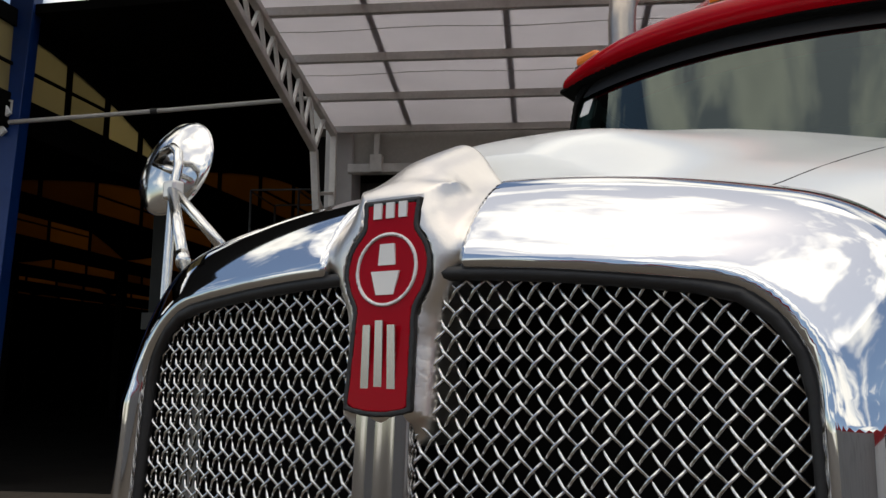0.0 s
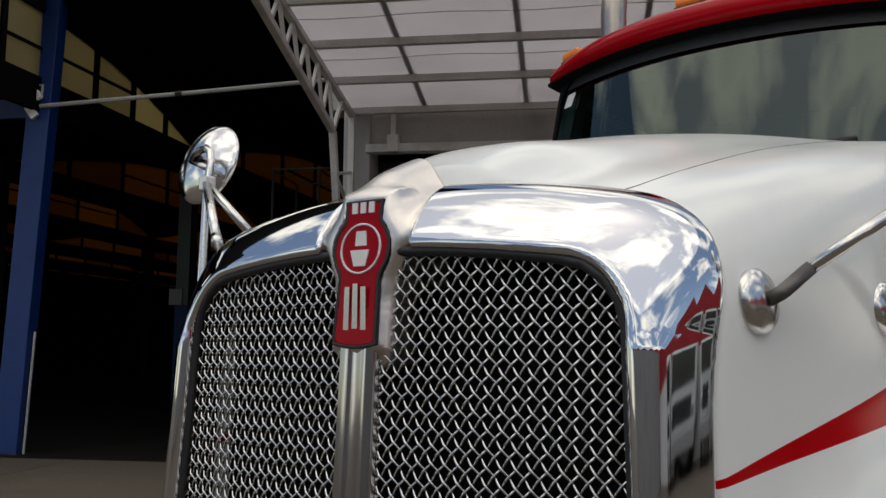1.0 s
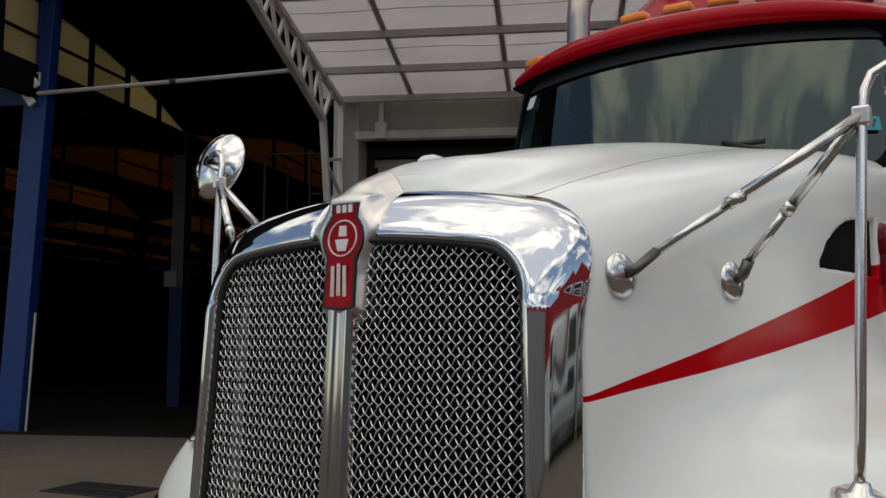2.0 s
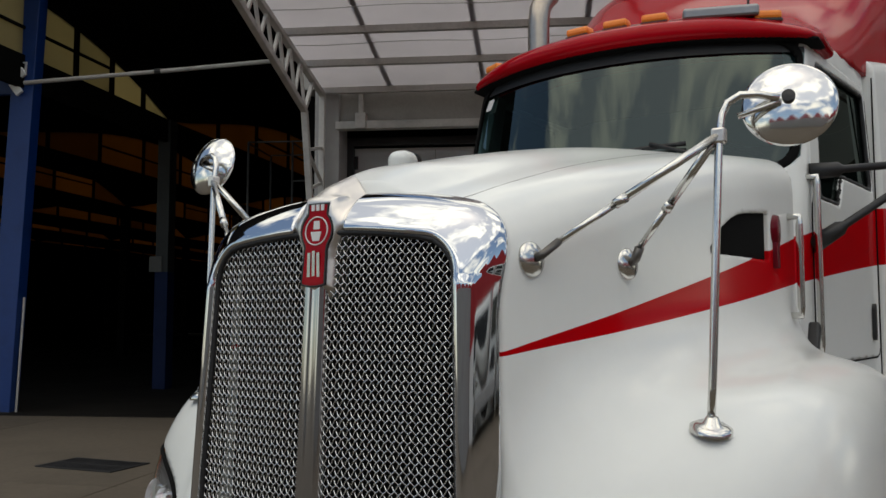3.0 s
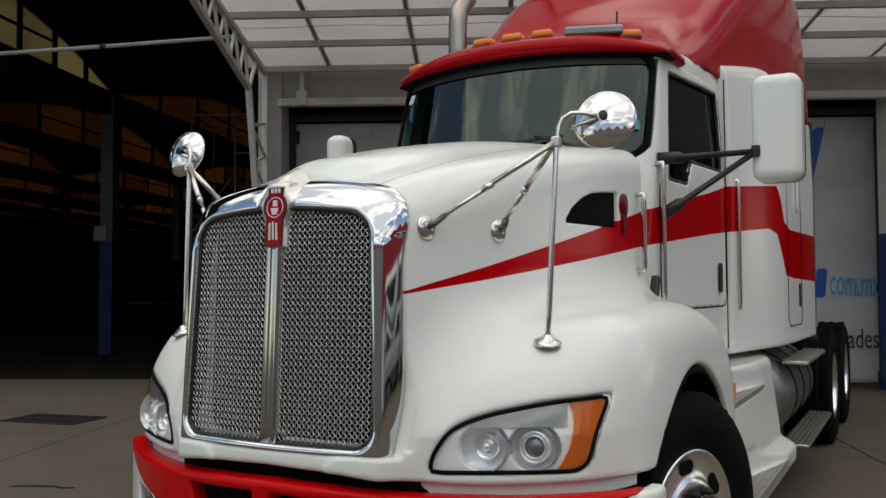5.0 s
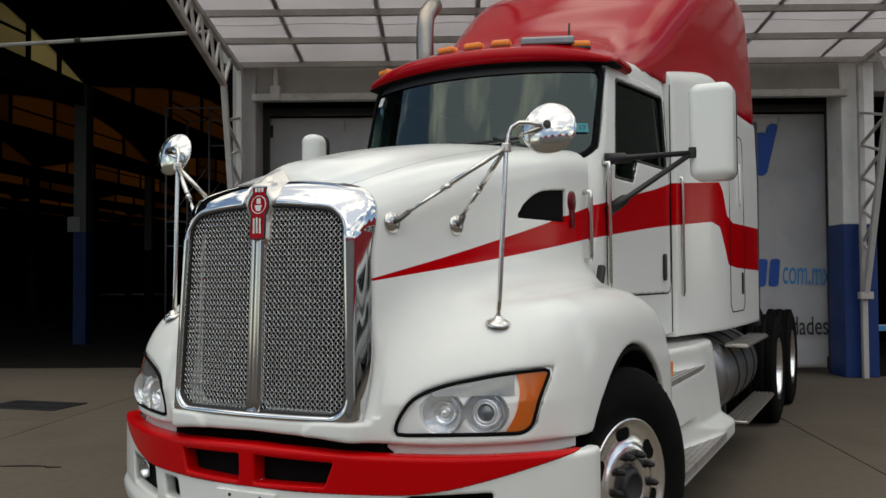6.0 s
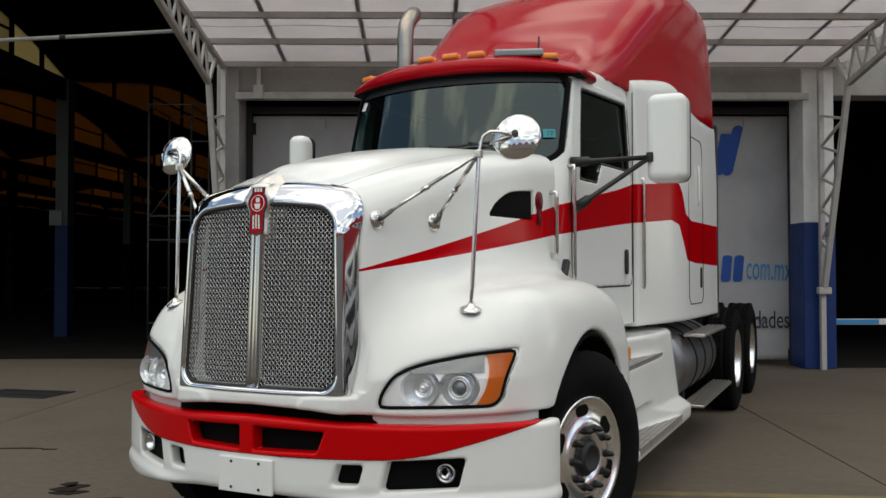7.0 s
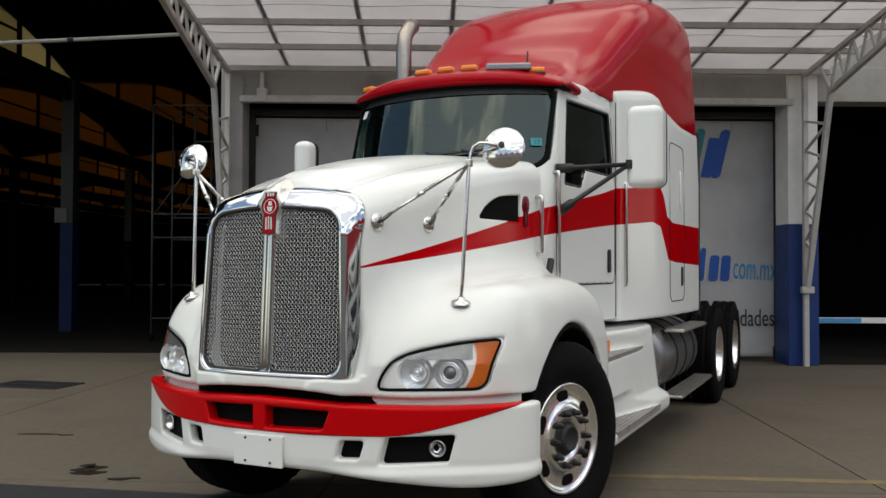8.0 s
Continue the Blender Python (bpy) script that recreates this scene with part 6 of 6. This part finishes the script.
for r, rx in enumerate(ROWS_X):
    # bowed truss round the panes, bay by bay
    strip = None
    for b in range(BAYS):
        bm = bmesh.new()
        y0 = BAY_Y + b * BAY
        us = [k / 14 for k in range(15) if y0 + BAY * k / 14 >= FRONT]
        low = [(y0 + BAY * u, SPRING + 0.06 * arc(u)) for u in us]
        foot_ = [(y0 + BAY * u, SPRING - 0.47) for u in us]
        bow = [(y0 + BAY * u, SPRING + RISE * arc(u)) for u in us]
        head = [(y0 + BAY * u, HEAD) for u in us]
        for lower, upper in ((foot_, low), (bow, head)):
            va = [[bm.verts.new((rx + dx, *p)) for p in lower] for dx in (0.0, 0.08)]
            vb = [[bm.verts.new((rx + dx, *p)) for p in upper] for dx in (0.0, 0.08)]
            for k in range(len(us) - 1):
                bm.faces.new((va[0][k], va[0][k + 1], vb[0][k + 1], vb[0][k]))
                bm.faces.new((va[1][k + 1], va[1][k], vb[1][k], vb[1][k + 1]))
                bm.faces.new((va[0][k + 1], va[0][k], va[1][k], va[1][k + 1]))
                bm.faces.new((vb[0][k], vb[0][k + 1], vb[1][k + 1], vb[1][k]))
        if strip is None:
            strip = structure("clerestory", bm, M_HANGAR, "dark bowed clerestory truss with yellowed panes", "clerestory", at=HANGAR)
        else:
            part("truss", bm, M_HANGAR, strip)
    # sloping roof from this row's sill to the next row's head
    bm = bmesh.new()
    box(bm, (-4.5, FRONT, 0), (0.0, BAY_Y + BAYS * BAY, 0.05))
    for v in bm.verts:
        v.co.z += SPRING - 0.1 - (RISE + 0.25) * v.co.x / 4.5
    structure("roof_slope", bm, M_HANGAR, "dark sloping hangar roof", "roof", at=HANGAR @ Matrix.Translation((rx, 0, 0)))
    for b in range(BAYS):
        y0 = BAY_Y + b * BAY
        panes = 12 if r == 0 and b == 0 else 6
        for k in range(panes):
            ua, ub = k / panes, (k + 1) / panes
            if y0 + BAY * ua < FRONT:
                continue
            bm = bmesh.new()
            outline = []
            for t in np.linspace(0, 1, 4):
                u = ua + (ub - ua) * t
                outline.append((y0 + BAY * u, SPRING + 0.06 * arc(u) - 0.02))
            for t in np.linspace(1, 0, 4):
                u = ua + (ub - ua) * t
                outline.append((y0 + BAY * u, SPRING + RISE * arc(u) + 0.02))
            plate(bm, outline, 0.008, Matrix(((0, 0, 1, rx + 0.02), (1, 0, 0, 0), (0, 1, 0, 0), (0, 0, 0, 1))))
            part("pane", bm, M_PANE_PALE if r == 0 and b == 0 else M_PANE, strip)
            bm = bmesh.new()
            ym = y0 + BAY * ub
            box(bm, (rx + 0.03, ym - 0.05, SPRING - 0.05), (rx + 0.09, ym + 0.05, SPRING + RISE * arc(ub) + 0.03), 0.006)
            part("mullion", bm, M_HANGAR, strip)
            if 0 < k < panes - 1 and arc((ua + ub) / 2) > 0.62:
                bm = bmesh.new()
                box(bm, (rx + 0.03, y0 + BAY * ua, SPRING + 0.48), (rx + 0.07, ym, SPRING + 0.53), 0.006)
                part("transom", bm, M_HANGAR, strip)
    for b in range(1, BAYS):
        y = BAY_Y + b * BAY
        col = thing("hangar_column", label="steel hangar column with a painted foot, darkened for indoor shade", category="column", group="hangar columns", m=HANGAR @ Matrix.Translation((rx, y, 0)))
        # deeper columns go near-black: the shade is in their colours
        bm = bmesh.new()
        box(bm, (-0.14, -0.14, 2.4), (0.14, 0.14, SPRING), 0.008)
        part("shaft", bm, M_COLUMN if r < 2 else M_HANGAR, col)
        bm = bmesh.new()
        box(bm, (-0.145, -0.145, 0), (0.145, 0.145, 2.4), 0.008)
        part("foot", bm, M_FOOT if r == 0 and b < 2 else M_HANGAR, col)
        if r or b > 1:
            continue
        # sign box, coloured dark to sit in the same shade
        bm = bmesh.new()
        box(bm, (-0.26, -0.17, 2.4), (0.02, -0.145, 2.72), 0.004)
        part("sign_box", bm, M_INTERIOR, col)

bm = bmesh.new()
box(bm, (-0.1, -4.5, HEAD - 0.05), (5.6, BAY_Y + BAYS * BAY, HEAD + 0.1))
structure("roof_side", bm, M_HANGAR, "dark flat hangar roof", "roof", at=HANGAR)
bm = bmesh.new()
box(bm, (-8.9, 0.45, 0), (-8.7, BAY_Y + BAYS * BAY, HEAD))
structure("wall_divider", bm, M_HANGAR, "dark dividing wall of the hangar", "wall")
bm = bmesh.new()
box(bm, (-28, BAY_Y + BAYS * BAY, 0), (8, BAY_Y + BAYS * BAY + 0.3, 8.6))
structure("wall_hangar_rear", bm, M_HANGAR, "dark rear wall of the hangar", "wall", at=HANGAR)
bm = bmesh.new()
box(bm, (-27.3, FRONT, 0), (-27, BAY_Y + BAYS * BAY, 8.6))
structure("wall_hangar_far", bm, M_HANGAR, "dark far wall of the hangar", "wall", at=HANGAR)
# out of view; added this tall to keep sky out of the windscreen's reflection
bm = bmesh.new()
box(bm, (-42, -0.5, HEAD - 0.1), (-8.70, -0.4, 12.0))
structure("fascia_blocker", bm, M_HANGAR, "unseen dark fascia that blocks sky over the hangar front", "fascia")
bm = bmesh.new()
box(bm, (-8.86, 0.05, 4.42), (12.0, 0.4, 7.0))
structure("wall_upper", bm, M_LINTEL, "grey wall above the loading bay", "wall")
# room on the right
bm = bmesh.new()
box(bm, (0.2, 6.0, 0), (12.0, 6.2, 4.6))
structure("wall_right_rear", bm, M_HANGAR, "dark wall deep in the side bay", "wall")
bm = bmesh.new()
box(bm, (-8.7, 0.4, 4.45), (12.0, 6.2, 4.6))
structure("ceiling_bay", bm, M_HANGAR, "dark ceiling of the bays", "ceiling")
bm = bmesh.new()
box(bm, (8.0, -0.05, 0), (8.4, 6.2, 4.45))
structure("wall_right_end", bm, M_WALL, "plain end wall of the side bay", "wall")
barrier = thing("barrier_rail", label="white and light blue horizontal barrier rail in the side bay", category="barrier", m=WALL)
bm = bmesh.new()
box(bm, (0.22, 0.95, 0.57), (3.4, 1.0, 0.66), 0.006)
part("rail", bm, M_WALL, barrier)
bm = bmesh.new()
box(bm, (0.46, 0.944, 0.58), (1.3, 0.949, 0.65))
part("blue_panel", bm, M_LOGO_CYAN, barrier)
for x in (0.5, 2.0, 3.3):
    bm = bmesh.new()
    box(bm, (x - 0.03, 0.96, 0), (x + 0.03, 1.02, 0.57), 0.006)
    part("leg", bm, M_DARK_STEEL, barrier)

# near-black floor sheets where the yard's concrete runs into indoor shade
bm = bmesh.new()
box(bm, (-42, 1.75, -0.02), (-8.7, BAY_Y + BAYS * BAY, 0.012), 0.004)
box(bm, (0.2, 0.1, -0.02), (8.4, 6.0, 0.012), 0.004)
structure("floor_hangar", bm, M_FLOOR, "hangar floor coloured near-black for the shade indoors", "floor")

# ---- scaffold tower just inside the hangar ----
scaffold = thing("scaffold_tower", label="thin grey steel scaffold tower on castors", category="scaffold", m=WALL @ Matrix.Translation((-10.92, 3.95, 0)))


def pole(name, a, b, r=0.021, mat=None):
    bm = bmesh.new()
    tube(bm, [a, b], r, 8)
    return part(name, bm, mat or M_PIPE, scaffold, "", True)


M_PIPE = material("scaffold_pipe", (0.09, 0.09, 0.092), 0.5, 0.5, grain=0.15, stain=0.3, stain_scale=6, bump=0.1)
for x in (0.0, 0.80, 1.55):
    for y in (0.0, 1.3):
        pole("upright", (x, y, 0.16), (x, y, 4.55))
        bm = bmesh.new()
        lathe(bm, [(0.0, -0.022), (0.07, -0.022), (0.08, -0.012), (0.08, 0.012), (0.07, 0.022), (0.0, 0.022)], 18, Matrix.Translation((x, y, 0.08)) @ Matrix.Rotation(radians(90), 4, "Y"))
        part("castor", bm, M_RUBBER, scaffold, "", True)
for z in (0.45, 2.0, 2.45, 3.85, 4.55):
    for y in (0.0, 1.3):
        pole("rung", (0.0 if z in (2.0, 2.45, 4.55, 0.45) else 0.8, y, z), (1.55, y, z), 0.016)
for y in (0.0, 1.3):
    pole("brace", (0.0, y, 2.4), (0.8, y, 3.5), 0.012)
for x in (0.0, 0.8):
    pole("ledger", (x, 0.0, 4.53), (x, 1.3, 4.53), 0.016)
    pole("ledger", (x, 0.0, 2.3), (x, 1.3, 2.3), 0.016)

# ---- parked vehicles along the yard's side, seen in the chrome ----
M_TINT = material("dark_glazing", (0.02, 0.024, 0.027), 0.08, spec=0.6, grain=0.05, bump=0.0)


def parked_truck(y, label):
    t = thing("parked_truck", label=label, category="truck", group="vehicles parked along the wall", m=WALL @ Matrix.Translation((8.6, y, 0)) @ Matrix.Rotation(radians(-90), 4, "Z"))
    bm = bmesh.new()
    box(bm, (-1.05, 0.0, 0.75), (1.05, 1.5, 2.45), 0.12)
    cab_ = part("body", bm, M_WHITE, t, "plain white flat-fronted cab", True)
    bm = bmesh.new()
    box(bm, (-0.92, -0.03, 1.55), (0.92, 0.02, 2.25), 0.02)
    part("windscreen", bm, M_TINT, t)
    bm = bmesh.new()
    box(bm, (-0.65, -0.03, 0.95), (0.65, 0.01, 1.35), 0.02)
    part("grille", bm, M_BLACK, t)
    bm = bmesh.new()
    box(bm, (-1.1, -0.12, 0.45), (1.1, 0.15, 0.78), 0.05)
    part("bumper", bm, M_GREY_WALL, t)
    for x in (-0.86, 0.86):
        bm = bmesh.new()
        lathe(bm, [(0.0, -0.13), (0.25, -0.13), (0.42, -0.12), (0.45, -0.08), (0.45, 0.08), (0.42, 0.12), (0.25, 0.13), (0.0, 0.13)], 24, Matrix.Translation((x, 0.8, 0.45)) @ Matrix.Rotation(radians(90), 4, "Y"))
        part("wheel", bm, M_RUBBER, t, "", True)
        bm = bmesh.new()
        box(bm, (x * 0.88 - 0.14, -0.04, 0.98), (x * 0.88 + 0.14, 0.01, 1.2), 0.03)
        part("headlight", bm, M_CHROME, t)
    bm = bmesh.new()
    box(bm, (-1.05, 1.6, 0.8), (1.05, 2.2, 2.6), 0.04)
    part("cargo_box", bm, M_GREY_WALL, t)
    return t


for k in range(5):
    parked_truck(-15.5 + 2.9 * k, "white flat-fronted delivery truck parked at the yard's side wall")

# ---- what stands behind the camera and shows in the chrome ----
bm = bmesh.new()
box(bm, (11.0, -26, 0), (11.4, -3.0, 2.2))
structure("wall_yard_side", bm, M_WALL, "pale side wall of the yard", "wall")
bm = bmesh.new()
for k in range(4):
    y = -23.2 + k * 5.6
    vs = [bm.verts.new(p) for p in ((11.1, y - 2.8, 2.2), (11.1, y + 2.8, 2.2), (11.1, y + 2.8, 4.4), (11.1, y + 0.4 * (k % 2), 7.0), (11.1, y - 2.8, 4.4))]
    ws = [bm.verts.new((v.co.x + 0.8, v.co.y, v.co.z)) for v in vs]
    bm.faces.new(vs)
    for i in range(5):
        bm.faces.new((vs[i], vs[(i + 1) % 5], ws[(i + 1) % 5], ws[i]))
structure("gable_yard", bm, M_RED_ROOF, "dark red sheet gables along the yard", "roof")
bm = bmesh.new()
box(bm, (-24, -26.3, 0), (26, -26.0, 4.2))
structure("wall_yard", bm, M_GREY_WALL, "pale wall across the yard", "wall")
bm = bmesh.new()
for k in range(8):
    x = -22 + k * 6
    vs = [bm.verts.new(p) for p in ((x - 3, -26.2, 4.2), (x + 3, -26.2, 4.2), (x, -26.2, 7.0))]
    ws = [bm.verts.new(p) for p in ((x - 3, -27.2, 4.2), (x + 3, -27.2, 4.2), (x, -27.2, 7.0))]
    bm.faces.new(vs)
    for i in range(3):
        bm.faces.new((vs[i], vs[(i + 1) % 3], ws[(i + 1) % 3], ws[i]))
structure("roof_yard", bm, M_RED_ROOF, "row of dark red gables across the yard", "roof")
